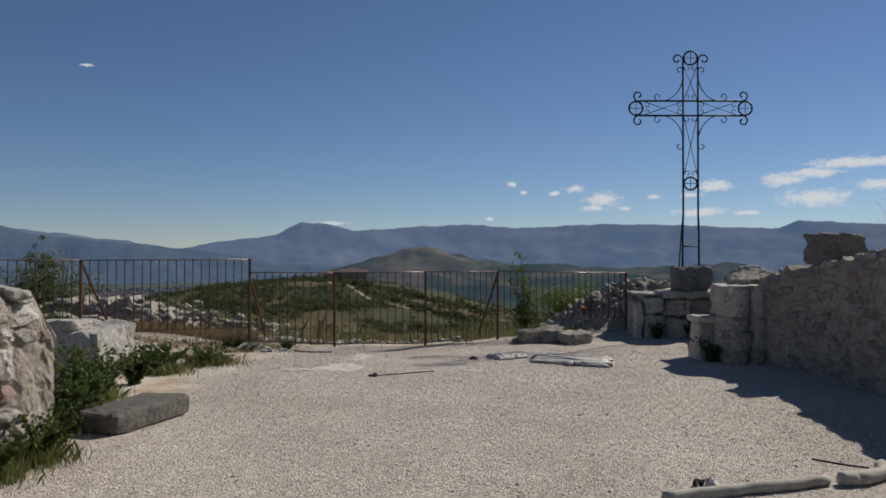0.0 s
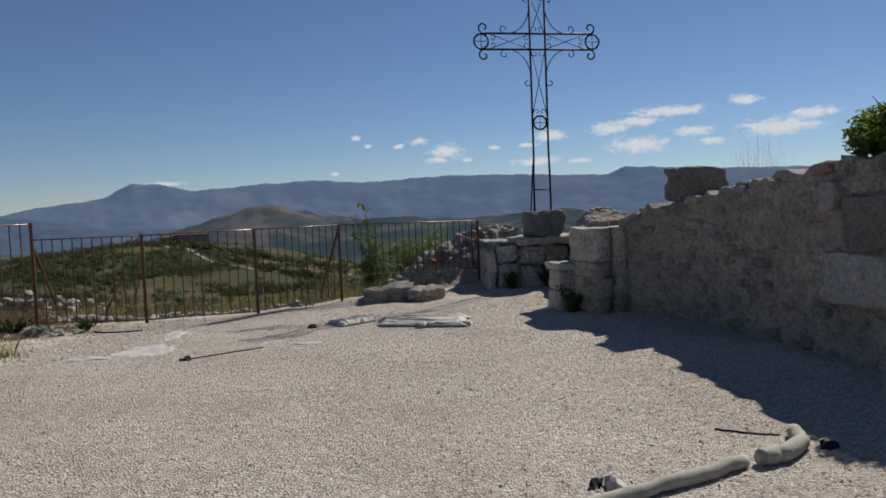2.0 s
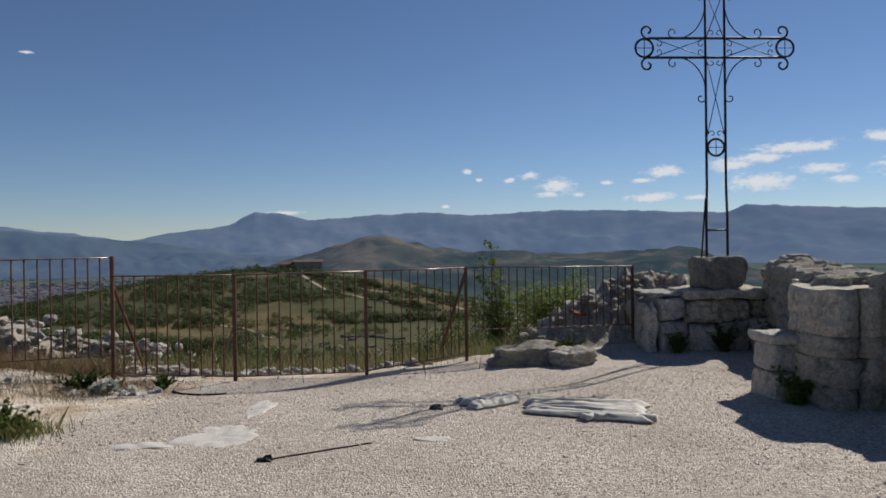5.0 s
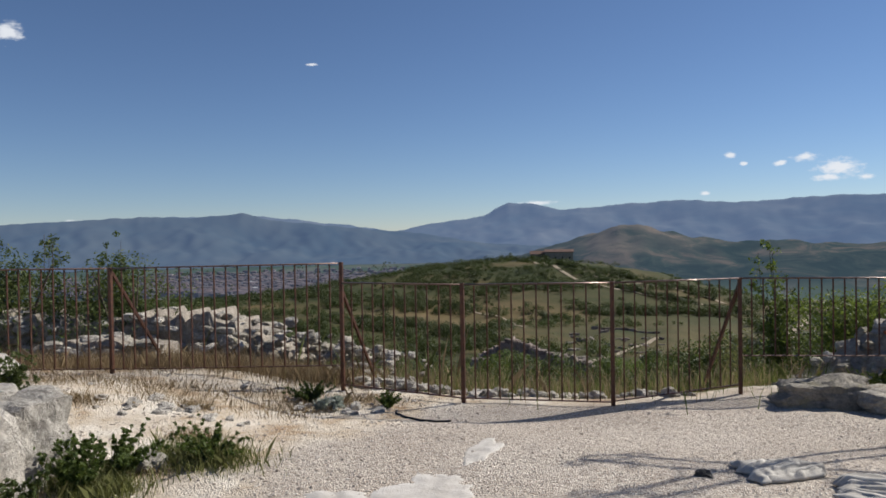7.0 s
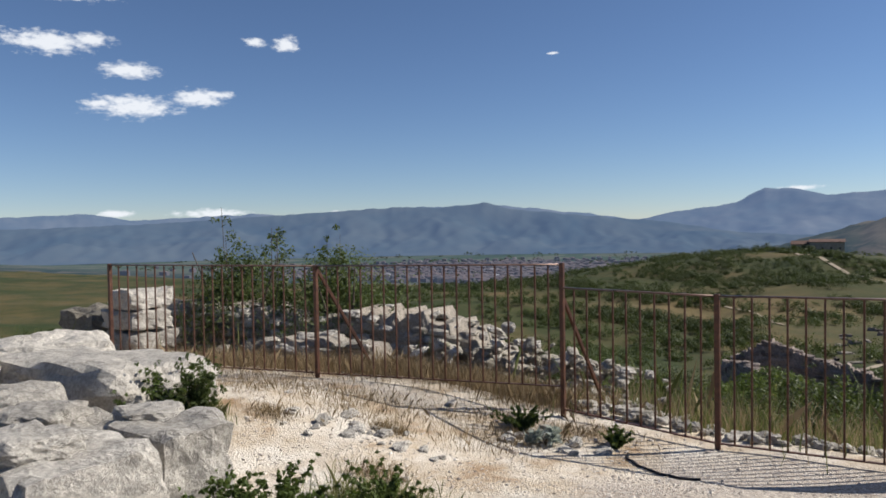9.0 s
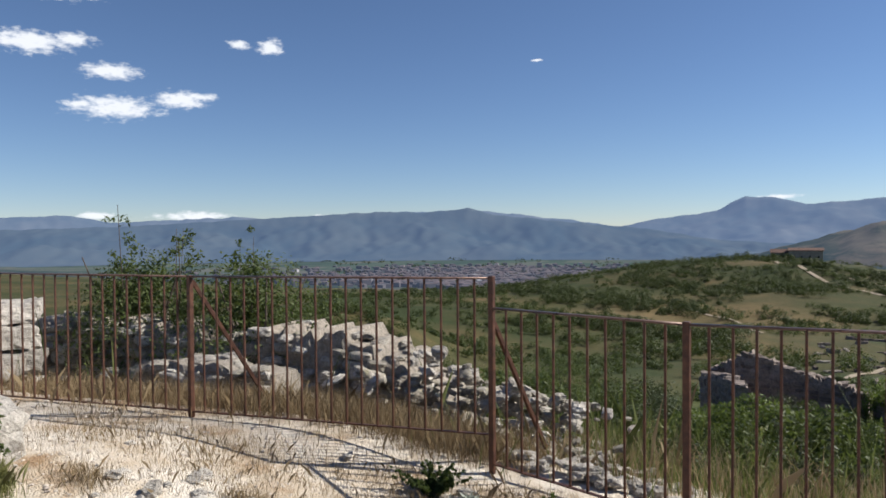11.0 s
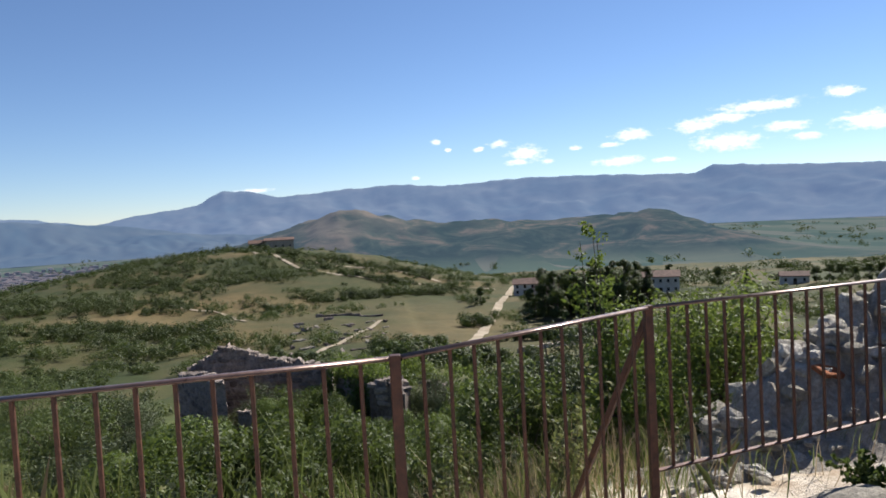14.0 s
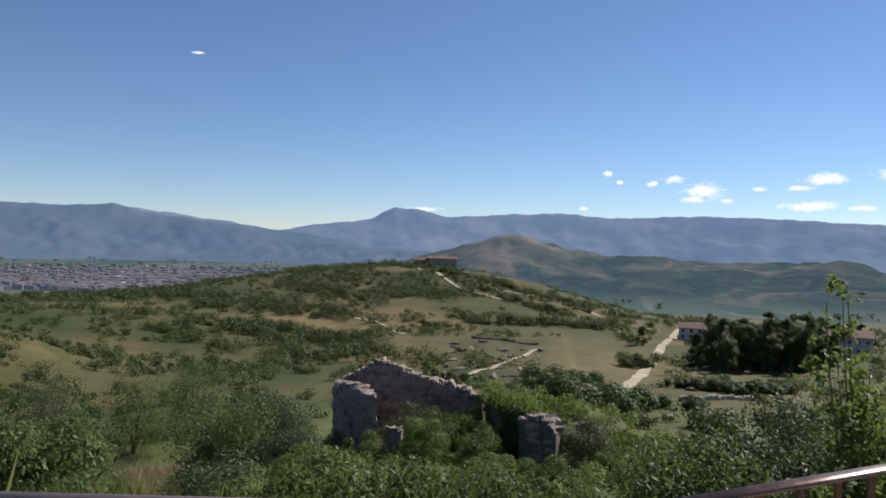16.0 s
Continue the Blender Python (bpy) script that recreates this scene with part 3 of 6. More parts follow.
for sx in (-1, 1):
    for sz in (-1, 1):
        # brackets in the corners, scrolled at both ends
        arc = []
        lift = 0.50
        for k in range(15):
            a = (math.pi / 2) * k / 14
            arc.append((sx * (0.137 + 0.40 * (1 - math.sin(a))), 0, sz * (0.135 + lift * (1 - math.cos(a)))))
        iron("bracket", arc, 0.008, 5)
        iron("scroll", spiral(sx * 0.60, sz * 0.215, 0.075, 0.025, -sz * math.pi / 2, sx * sz * 0.85, 16), 0.008, 5)
        iron("scroll", spiral(sx * 0.205, sz * 0.70, 0.068, 0.022, math.pi if sx > 0 else 0, -sx * sz * 0.85, 16), 0.008, 5)
        # small curls between the bars
        iron("curl", spiral(sx * 0.055, 0.205 * sz + 0.0, 0.05, 0.018, math.pi / 2 * (1 - sx) + 0, sx * sz * 0.8, 12), 0.006, 4)
        iron("curl", spiral(sx * 0.80, sz * 0.055, 0.05, 0.018, sz * math.pi / 2, sx * sz * 0.8, 12), 0.006, 4)
        iron("curl", spiral(sx * 0.20, sz * 0.055, 0.05, 0.018, sz * math.pi / 2, -sx * sz * 0.8, 12), 0.006, 4)
    iron("curl", spiral(sx * 0.055, 0.745, 0.05, 0.018, math.pi / 2 * (1 - sx), -sx * 0.8, 12), 0.006, 4)
    iron("curl", spiral(sx * 0.055, -1.20, 0.05, 0.018, math.pi / 2 * (1 - sx), sx * 0.8, 12), 0.006, 4)
    # thin diagonals
    iron("diagonal", [(sx * 0.13, 0.006 * sx, 0.14), (-sx * 0.13, 0.006 * sx, 0.80)], 0.006, 4)
    iron("diagonal", [(sx * 0.13, 0.006 * sx, -0.14), (-sx * 0.13, 0.006 * sx, -1.27)], 0.006, 4)
    iron("diagonal", [(sx * 0.14, 0.006, 0.13), (sx * 0.88, 0.006, -0.13)], 0.006, 4)
    iron("diagonal", [(sx * 0.14, -0.006, -0.13), (sx * 0.88, -0.006, 0.13)], 0.006, 4)


# ---- stones and ruined walls ----
def rock_mesh(name, seed, material, boxy=0.6, rough=0.16, sub=3):
    """A weathered stone, about one metre each way."""
    bm = bmesh.new()
    bmesh.ops.create_icosphere(bm, subdivisions=sub, radius=0.5)
    off = Vector((seed * 7.3, seed * 3.1, seed * 1.7))
    for v in bm.verts:
        c = v.co.normalized()
        k = max(abs(c.x), abs(c.y), abs(c.z))
        p = c.lerp(c / k * 0.86, boxy) * 0.5
        d = noise.noise(p * 2.2 + off) * rough + noise.noise(p * 5.5 + off) * rough * 0.5 - abs(noise.noise(p * 9 + off)) * rough * 0.35 + noise.noise(p * 16 + off) * rough * 0.22
        v.co = p + c * d
    me = bpy.data.meshes.new(name)
    bm.to_mesh(me)
    bm.free()
    me.materials.append(material)
    return me


STONES = [rock_mesh("stone", k, M_STONE, 0.85, 0.10, 2) for k in range(8)]
WHITES = [rock_mesh("rock", k + 20, M_WHITE, 0.55, 0.20, 3) for k in range(7)]
BIGROCKS = [rock_mesh("rock", k + 40, M_STONE, 0.7, 0.15, 4) for k in range(4)]
BIGWHITES = [rock_mesh("rock", k + 45, M_WHITE, 0.66, 0.13, 4) for k in range(5)]
PINKS = [rock_mesh("stone", k + 60, M_PINK, 0.8, 0.12, 2) for k in range(3)]


def lone_rock(name, label, mesh, place, size, rz=0, group="", rx=0, ry=0):
    ob = new(name, mesh)
    ob.matrix_world = pose(*place, rx, ry, rz) @ Matrix.Diagonal((*size, 1))
    return tagged(ob, label, "stone", group)


def masonry(owner, path, top, foot, thick, stone_w, stone_h, meshes, core_mat, seed, proud=0.03, skip=0.12, jag=0.05, s0=0.0):
    """A rubble wall along a path of (x, y) points: a mortar core and stones set into its face, each of its own.
    top(s) gives the height at s metres along. The face lies on the left of the path's direction."""
    r = np.random.default_rng(seed)
    P = np.array(path, float)
    seg = np.hypot(*np.diff(P, axis=0).T)
    S = np.concatenate([[0], np.cumsum(seg)])
    L = S[-1]

    def at(s):
        x, y = np.interp(s, S, P[:, 0]), np.interp(s, S, P[:, 1])
        e = 0.12
        dx = np.interp(min(s + e, L), S, P[:, 0]) - np.interp(max(s - e, 0), S, P[:, 0])
        dy = np.interp(min(s + e, L), S, P[:, 1]) - np.interp(max(s - e, 0), S, P[:, 1])
        n = math.hypot(dx, dy) + 1e-9
        return x, y, -dy / n, dx / n

    nu = max(6, int(L / 0.07))
    nv = 20
    V, F = [], []
    loop = []
    for i in range(nu + 1):
        s = L * i / nu
        x, y, nx, ny = at(s)
        t = top(s) + jag * noise.noise(Vector((s * 3.3, seed, 0))) + jag * noise.noise(Vector((s * 9, seed, 4)))
        for side in (0, 1):
            for k in range(nv + 1):
                kk = k if side == 0 else nv - k
                z = foot + (t - foot) * kk / nv
                d = 0.05 * noise.noise(Vector((s * 4, z * 5, seed + side * 9))) + 0.03 * noise.noise(Vector((s * 11, z * 12, seed + side * 9)))
                inn = 0.05 * max(0, (kk / nv - 0.9) / 0.1)
                o = d - inn if side == 0 else -thick - d + inn
                V.append((x + nx * o, y + ny * o, z))
    m = 2 * (nv + 1)
    for i in range(nu):
        for k in range(m - 1):
            F.append((i * m + k, (i + 1) * m + k, (i + 1) * m + k + 1, i * m + k + 1))
    for i in (0, nu):
        for k in range(nv):
            q = (i * m + k, i * m + k + 1, i * m + m - 2 - k, i * m + m - 1 - k)
            F.append(q if i == 0 else q[::-1])
    core = mesh_ob("core", V, F, core_mat, owner, "rough mortar and rubble core")
    z = foot
    row = 0
    while True:
        h = stone_h * r.uniform(0.8, 1.25)
        s = s0 + r.uniform(0, stone_w)
        placed = False
        while s < L:
            w = stone_w * r.uniform(0.55, 1.5)
            sc = s + w / 2
            if sc < L and z + h * 0.7 < top(sc) and r.random() > skip:
                x, y, nx, ny = at(sc)
                placed = True
                ang = math.degrees(math.atan2(ny, nx)) - 90
                hh = h * r.uniform(0.7, 1.1)
                dep = 0.16
                o = proud - dep * 0.4 + r.normal(0, 0.010)
                share("stone", meshes[r.integers(len(meshes))], pose(x + nx * o, y + ny * o, z + h / 2 + r.normal(0, 0.015), r.normal(0, 3), r.normal(0, 5), ang + r.normal(0, 4)) @ Matrix.Diagonal((w * 1.02, dep, hh * 1.04, 1)), owner)
            s += w
        z += h
        row += 1
        if not placed and z > foot + 0.4:
            break
    # coping: loose stones along the top
    s = s0 + 0.1
    while s < L - 0.05:
        w = stone_w * r.uniform(0.6, 1.4)
        x, y, nx, ny = at(s)
        o = -thick * r.uniform(0.05, 0.9)
        share("stone", meshes[r.integers(len(meshes))], pose(x + nx * o, y + ny * o, top(s) - 0.01 + r.uniform(-0.02, 0.03), r.normal(0, 8), r.normal(0, 8), r.uniform(0, 180)) @ Matrix.Diagonal((w, w * r.uniform(0.6, 1), stone_h * r.uniform(0.5, 1.0), 1)), owner)
        s += w * 0.62
    return core


wall_right = thing("wall_right", "weathered rubble stone wall of a ruin with mortar patches", "wall", kind="structure")
masonry(wall_right, [(4.46, -2.5), (4.42, 4.0), (4.40, 6.2), (4.42, 7.0), (4.30, 7.7), (4.02, 8.2)], lambda s: float(np.interp(s, [0, 6.5, 7.8, 8.7, 9.5, 10.2, 10.8], [1.70, 1.70, 1.63, 1.55, 1.42, 1.34, 1.20])), -0.05, 0.85, 0.20, 0.125, STONES * 2 + PINKS[:1], M_MORTAR, 5, proud=0.013, skip=0.36, jag=0.11, s0=6.2)


def rough_block(name, x0, y0, z0, x1, y1, z1, material, parent, seed, rough=0.02, label=""):
    """A worked stone block with worn edges."""
    bm = bmesh.new()
    bmesh.ops.create_cube(bm, size=1)
    bmesh.ops.subdivide_edges(bm, edges=bm.edges[:], cuts=7, use_grid_fill=True)
    c = Vector(((x0 + x1) / 2, (y0 + y1) / 2, (z0 + z1) / 2))
    h = Vector(((x1 - x0) / 2, (y1 - y0) / 2, (z1 - z0) / 2))
    for v in bm.verts:
        p = v.co * 2
        k = sorted((abs(p.x), abs(p.y), abs(p.z)))
        worn = 1 - 0.06 * max(0, k[1] - 0.7) / 0.3 - 0.05 * max(0, k[0] - 0.7) / 0.3
        q = Vector((p.x * h.x, p.y * h.y, p.z * h.z)) * worn + c
        d = noise.noise(q * 5 + Vector((seed, 0, 0))) * rough * 1.5 + noise.noise(q * 14 + Vector((seed, 3, 0))) * rough
        v.co = q + Vector((p.x, p.y, p.z)) * d
    if parent is None:
        me = bpy.data.meshes.new(name)
        bm.to_mesh(me)
        bm.free()
        me.materials.append(material)
        return new(name, me)
    return part(name, bm, material, parent, label)


# ---- worked pier at the end of the wall ----
pier = thing("stone_pier", "broken worked-stone pier with half columns on a low step", "pier", (0, 0, 0))


def shaft(z0, z1, seed, grow=0.0):
    """A course of the pier: a block whose front carries two half columns."""
    prof = []
    for k in range(33):
        a = math.pi * k / 32
        prof.append((3.76 + 0.155 * math.cos(math.pi - a) + grow, 8.22 - 0.16 * math.sin(a)))
    for k in range(33):
        a = math.pi * k / 32
        prof.append((4.02 + 0.10 * math.cos(math.pi - a), 8.16 - 0.10 * math.sin(a)))
    prof += [(4.30, 8.16), (4.45, 8.6), (4.45, 9.6), (4.2, 9.7), (4.12, 9.4), (3.85, 9.0), (3.62, 8.7), (3.60, 8.4)]
    n, rows = len(prof), 9
    V, F = [], []
    for r in range(rows):
        z = z0 + (z1 - z0) * r / (rows - 1)
        inn = 0.012 if r in (0, rows - 1) else 0
        for x, y in prof:
            p = Vector((x * 6, y * 6, z * 6 + seed))
            d = noise.noise(p) * 0.04 + noise.noise(p * 3) * 0.03 - 0.02 * abs(noise.noise(p * 5))
            V.append((x + d + (4.05 - x) * inn * 2, y + d * 0.6 + (8.8 - y) * inn * 2, z + (0.04 * noise.noise(p * 0.7) if r == rows - 1 else 0)))
    for r in range(rows - 1):
        for k in range(n):
            q = (k + 1) % n
            F.append((r * n + k, r * n + q, (r + 1) * n + q, (r + 1) * n + k))
    F.append(tuple((rows - 1) * n + k for k in range(n)))
    return mesh_ob("course", V, F, M_MOSSY, pier)


for k, (z0, z1) in enumerate(((0.0, 0.27), (0.275, 0.52), (0.525, 0.70), (0.705, 1.10))):
    shaft(z0, z1, k * 5.0, 0.01 * (k % 2))
rough_block("step", 3.41, 8.56, 0.0, 3.66, 9.02, 0.33, M_MOSSY, pier, 3, 0.012)
rough_block("step", 3.42, 8.57, 0.335, 3.66, 9.01, 0.58, M_WHITE, pier, 6, 0.012)
rough_block("step_cap", 3.39, 8.53, 0.583, 3.70, 9.05, 0.67, M_WHITE, pier, 4, 0.009)
r_ = np.random.default_rng(3)
for k in range(16):
    x, y = r_.uniform(3.95, 4.4), r_.uniform(8.3, 9.3)
    share("capping_stone", STONES[k % 8], pose(x, y, 1.11 + r_.uniform(-0.01, 0.04), r_.normal(0, 6), r_.normal(0, 6), r_.uniform(0, 180)) @ Matrix.Diagonal((r_.uniform(0.18, 0.36), r_.uniform(0.15, 0.3), r_.uniform(0.08, 0.16), 1)), pier)

wall_back = thing("wall_back", "dark rubble remains of a wall beside the cross", "wall", kind="structure")
masonry(wall_back, [(4.35, 9.5), (4.75, 10.4), (4.95, 11.4), (5.15, 12.2), (5.9, 12.9)], lambda s: float(np.interp(s, [0, 1, 2, 3, 4], [1.08, 1.12, 1.18, 1.22, 1.0])), -0.1, 0.7, 0.30, 0.2, STONES, M_MORTAR, 9, proud=0.03, skip=0.15)

# ---- pedestal of the cross ----
ped = thing("cross_pedestal", "low platform of old stone blocks under a rough base block", "pedestal")
for k, (x0, y0, z0, x1, y1, z1, mt) in enumerate([
        (3.44, 12.05, -0.1, 3.60, 12.9, 0.66, M_MOSSY), (3.62, 11.98, -0.1, 4.02, 12.9, 0.42, M_WHITE), (3.62, 12.0, 0.425, 3.98, 12.9, 0.74, M_WHITE),
        (4.03, 12.03, -0.1, 4.46, 12.9, 0.36, M_MOSSY), (4.0, 12.08, 0.365, 4.5, 12.9, 0.70, M_MOSSY), (4.47, 12.0, -0.1, 4.86, 12.9, 0.40, M_MOSSY),
        (4.51, 12.05, 0.405, 4.92, 12.9, 0.70, M_MOSSY), (4.87, 12.02, -0.1, 5.25, 12.9, 0.44, M_MOSSY), (4.93, 12.06, 0.445, 5.25, 12.9, 0.70, M_MOSSY)]):
    rough_block("block", x0, y0, z0, x1, y1, z1, mt, ped, k + 10, 0.026)
rough_block("slab", 3.98, 11.96, 0.71, 5.20, 12.85, 0.845, M_MOSSY, ped, 31, 0.02, "weathered flat slab")
rough_block("slab", 3.50, 12.1, 0.745, 3.97, 13.0, 0.80, M_WHITE, ped, 33, 0.014, "sunlit pale slab")
rough_block("base_block", 4.23, 12.02, 0.85, 4.85, 12.62, 1.285, M_DULL, ped, 35, 0.028, "rough weathered block that carries the cross")

# ---- boulder and plants on the wall ----
lone_rock("boulder", "large grey boulder lying on the wall top", rock_mesh("boulder", 93, M_DULL, 0.84, 0.07, 4), (4.70, 7.6, 1.56), (0.66, 0.52, 0.44), 4)

# ---- worked blocks in the wall ----
for k, (y0, y1, z0, z1, mt) in enumerate([(4.55, 5.25, 0.55, 0.95, M_WHITE), (3.8, 4.53, 0.52, 0.93, M_STONE), (4.2, 5.0, 0.97, 1.38, M_STONE), (5.06, 5.24, 1.25, 1.5, M_WHITE), (3.3, 4.18, 0.98, 1.4, M_STONE)]):
    rough_block("ashlar", 4.33, y0, z0, 4.8, y1, z1, mt, wall_right, 50 + k, 0.02, "large squared block")

# ---- left side: wall, niche, slab ----
wall_left = thing("wall_left", "sunlit rubble wall of pale stones bedded in mortar", "wall", kind="structure")
masonry(wall_left, [(-2.82, 4.25), (-2.86, 2.5), (-2.9, -3.0)], lambda s: float(np.interp(s, [0, 0.15, 0.6, 1.2, 7], [0.95, 1.1, 1.28, 1.36, 1.4])), -0.05, 1.0, 0.24, 0.16, WHITES[:4] + PINKS[:1] + STONES[:2], M_PALEMORTAR, 13, proud=0.018, skip=0.35, jag=0.1)
niche = thing("stone_footing", "row of worn squared blocks of a ruined footing", "ruin")
rough_block("block", -4.2, 6.26, 0.0, -3.47, 6.98, 0.70, M_WHITE, niche, 61, 0.022)
rough_block("block", -4.3, 7.02, 0.0, -3.60, 7.5, 0.68, M_WHITE, niche, 62, 0.03)
rough_block("block", -5.0, 6.5, 0.0, -4.22, 7.35, 0.62, M_WHITE, niche, 63, 0.05)
for k, (x, y, z, a, b, c, t) in enumerate([(-3.95, 6.5, 0.72, 0.5, 0.42, 0.2, 5), (-4.55, 5.9, 0.28, 0.9, 0.8, 0.7, 50), (-4.75, 6.9, 0.62, 0.55, 0.5, 0.26, 30), (-4.15, 7.3, 0.66, 0.42, 0.36, 0.16, 70)]):
    share("stone", BIGWHITES[k % 5], pose(x, y, z, 0, 0, t) @ Matrix.Diagonal((a, b, c, 1)), niche)
slab = rough_block("stone_slab", -0.22, -0.46, 0.0, 0.22, 0.46, 0.17, M_SLAB, None, 66, 0.008)
slab.matrix_world = pose(-2.48, 4.86, 0.10, 0, 0, -17)
tagged(slab, "dark flat stone slab lying on the gravel", "stone")

ROCKS = [("rock", (-6.1, 8.05, 0.44), (1.9, 1.15, 0.78), 12), ("rock", (-7.5, 8.35, 0.5), (1.2, 0.9, 0.62), 70), ("rock", (-5.2, 7.85, 0.26), (0.7, 0.5, 0.42), 100),
         ("rock", (-5.3, 7.0, 0.5), (0.8, 0.7, 0.6), 80), ("rock", (-6.9, 7.2, 0.5), (1.1, 0.9, 0.7), 33), ("rock", (-3.3, 7.75, 0.14), (0.3, 0.25, 0.16), 0)]

for k, (n, p, s, a) in enumerate(ROCKS):
    lone_rock(n, "pale weathered limestone boulder among weeds", BIGWHITES[k % 5], p, s, a, "boulders on the terrace")
lone_rock("rock", "low grey outcrop at the fence foot", BIGROCKS[0], (1.66, 11.35, 0.06), (1.0, 0.6, 0.40), 12)
lone_rock("rock", "low grey outcrop at the fence foot", BIGROCKS[2], (2.2, 11.2, 0.05), (0.55, 0.5, 0.34), 40)
# stack of squared blocks past the fence end
stack = thing("block_stack", "stack of pale squared stones beyond the fence", "ruin", (-8.75, 10.05, 0.0))
for k, (x, z, w) in enumerate([(0, 0.0, 0.8), (0.05, 0.28, 0.7), (-0.05, 0.55, 0.75), (0.02, 0.80, 0.6)]):
    rough_block("block", x - w / 2, -0.3, z + 0.005, x + w / 2, 0.3, z + 0.25, M_WHITE, stack, 70 + k, 0.03)
rough_block("block", -1.3, -0.35, 0.0, -0.5, 0.35, 0.75, M_DULL, stack, 78, 0.07)


def heap(name, label, spots, meshes, seed, kind_name="stone"):
    """Tumbled stones along lines: (x0, y0, z0, x1, y1, z1, spread, count, size)."""
    r = np.random.default_rng(seed)
    own = thing(name, label, "rubble")
    for x0, y0, z0, x1, y1, z1, spread, count, size in spots:
        for k in range(count):
            u = r.random()
            x, y = x0 + (x1 - x0) * u + r.normal(0, spread), y0 + (y1 - y0) * u + r.normal(0, spread * 0.6)
            z = float(land_z(x, y)) + (z0 + (z1 - z0) * u) * r.random() ** 0.6
            s = size * r.uniform(0.45, 1.35)
            share(kind_name, meshes[r.integers(len(meshes))], pose(x, y, z, r.normal(0, 14), r.normal(0, 14), r.uniform(0, 360)) @ Matrix.Diagonal((s, s * r.uniform(0.6, 1), s * r.uniform(0.35, 0.65), 1)), own)
    return own


MIXED = WHITES[:5] + STONES
old_wall = thing("wall_foundation", "low broken wall of pale flat stones in dry grass", "wall", kind="structure")
masonry(old_wall, [(-4.5, 12.25), (-6.6, 11.95), (-8.2, 11.45), (-9.9, 10.9)], lambda s: float(np.interp(s, [0, 0.5, 1.2, 2.2, 3.0, 4.2, 5.6], [-0.05, 0.36, 0.62, 0.64, 0.54, 0.66, 0.72])), -0.6, 0.9, 0.25, 0.125, WHITES[:4] + STONES, M_RUBBLE, 71, proud=0.06, skip=0.25, jag=0.2)
masonry(old_wall, [(-5.75, 11.08), (-7.5, 10.85)], lambda s: float(np.interp(s, [0, 1.0, 1.8], [0.40, 0.44, 0.36])), -0.3, 0.45, 0.28, 0.12, WHITES[:3] + STONES[:5], M_RUBBLE, 72, proud=0.05, skip=0.2, jag=0.06)
heap("rubble_wall", "tumbled remains of a pale stone wall in dry grass", [
    (-9.4, 11.0, 0.5, -6.9, 11.55, 0.5, 0.2, 30, 0.24), (-6.9, 11.7, 0.5, -4.8, 11.9, 0.6, 0.2, 30, 0.26), (-7.4, 10.8, 0.2, -5.7, 11.1, 0.2, 0.10, 14, 0.26),
    (-4.9, 12.2, 0.85, -3.4, 12.5, 0.50, 0.32, 230, 0.145), (-3.4, 12.0, 0.30, -2.4, 11.5, 0.03, 0.26, 80, 0.12)], MIXED, 21)
def mound(x, y):
    """Height of the rubble heap above the land."""
    return gauss(x, y, 2.5, 13.15, 0.75, 0.42, 0.48) + gauss(x, y, 3.5, 13.6, 0.9, 0.55, 0.85) + gauss(x, y, 4.6, 13.9, 0.8, 0.6, 0.75)


heap_core = thing("rubble_mound", "mound of earth and small broken stone behind the fence", "rubble")
gx, gy = np.meshgrid(np.linspace(1.0, 6.2, 90), np.linspace(12.2, 15.2, 60))
gh = mound(gx, gy) * (1 + 0.18 * wav(gx, gy, 0.5, 51)) + 0.05 * wav(gx, gy, 0.22, 52) * np.clip(mound(gx, gy) * 5, 0, 1)
gv = np.stack([gx, gy, land_z(gx, gy) + gh - 0.03], -1).reshape(-1, 3)
mesh_ob("earth", gv.tolist(), [(a * 90 + b, a * 90 + b + 1, a * 90 + b + 91, a * 90 + b + 90) for a in range(59) for b in range(89)], M_RUBBLE, heap_core)
rh = np.random.default_rng(52)
for k in range(260):
    x, y = rh.uniform(1.6, 5.2), rh.uniform(12.5, 14.3)
    up = float(mound(x, y))
    if up < 0.06 and rh.random() < 0.75:
        continue
    q = rh.uniform(0.05, 0.30) * (0.5 + 0.5 * min(1, up * 2)) * (1.2 if rh.random() < 0.2 else 0.75)
    share("stone", (STONES + WHITES[:3])[k % 11], pose(x, y, float(land_z(x, y)) + up * 1.0 + q * 0.08, rh.normal(0, 16), rh.normal(0, 16), rh.uniform(0, 360)) @ Matrix.Diagonal((q, q * rh.uniform(0.6, 1), q * rh.uniform(0.4, 0.7), 1)), heap_core)
heap("rubble_heap", "scatter of pale broken stones at the fence foot", [
    (1.4, 12.4, 0.05, 3.4, 13.1, 0.12, 0.15, 60, 0.12)], MIXED, 22)
heap("rubble_strip", "strip of broken pale stone along the fence foot", [
    (-3.1, 11.15, 0.1, -1.5, 11.0, 0.05, 0.10, 60, 0.12), (-1.6, 11.05, 0.05, 0.4, 11.5, 0.03, 0.10, 60, 0.13), (-3.6, 10.2, 0.02, -2.6, 10.0, 0.02, 0.25, 16, 0.13), (-5.2, 9.0, 0.01, -3.3, 8.9, 0.01, 0.35, 26, 0.12)], WHITES, 23)
tile = rough_block("roof_tile", -0.12, -0.07, -0.02, 0.12, 0.07, 0.02, M_TILE, None, 81, 0.006)
tile.matrix_world = pose(2.72, 13.0, float(land_z(2.72, 13.0)) + 0.50, 25, 10, 30)
tagged(tile, "broken orange terracotta tile lying on the rubble", "tile")

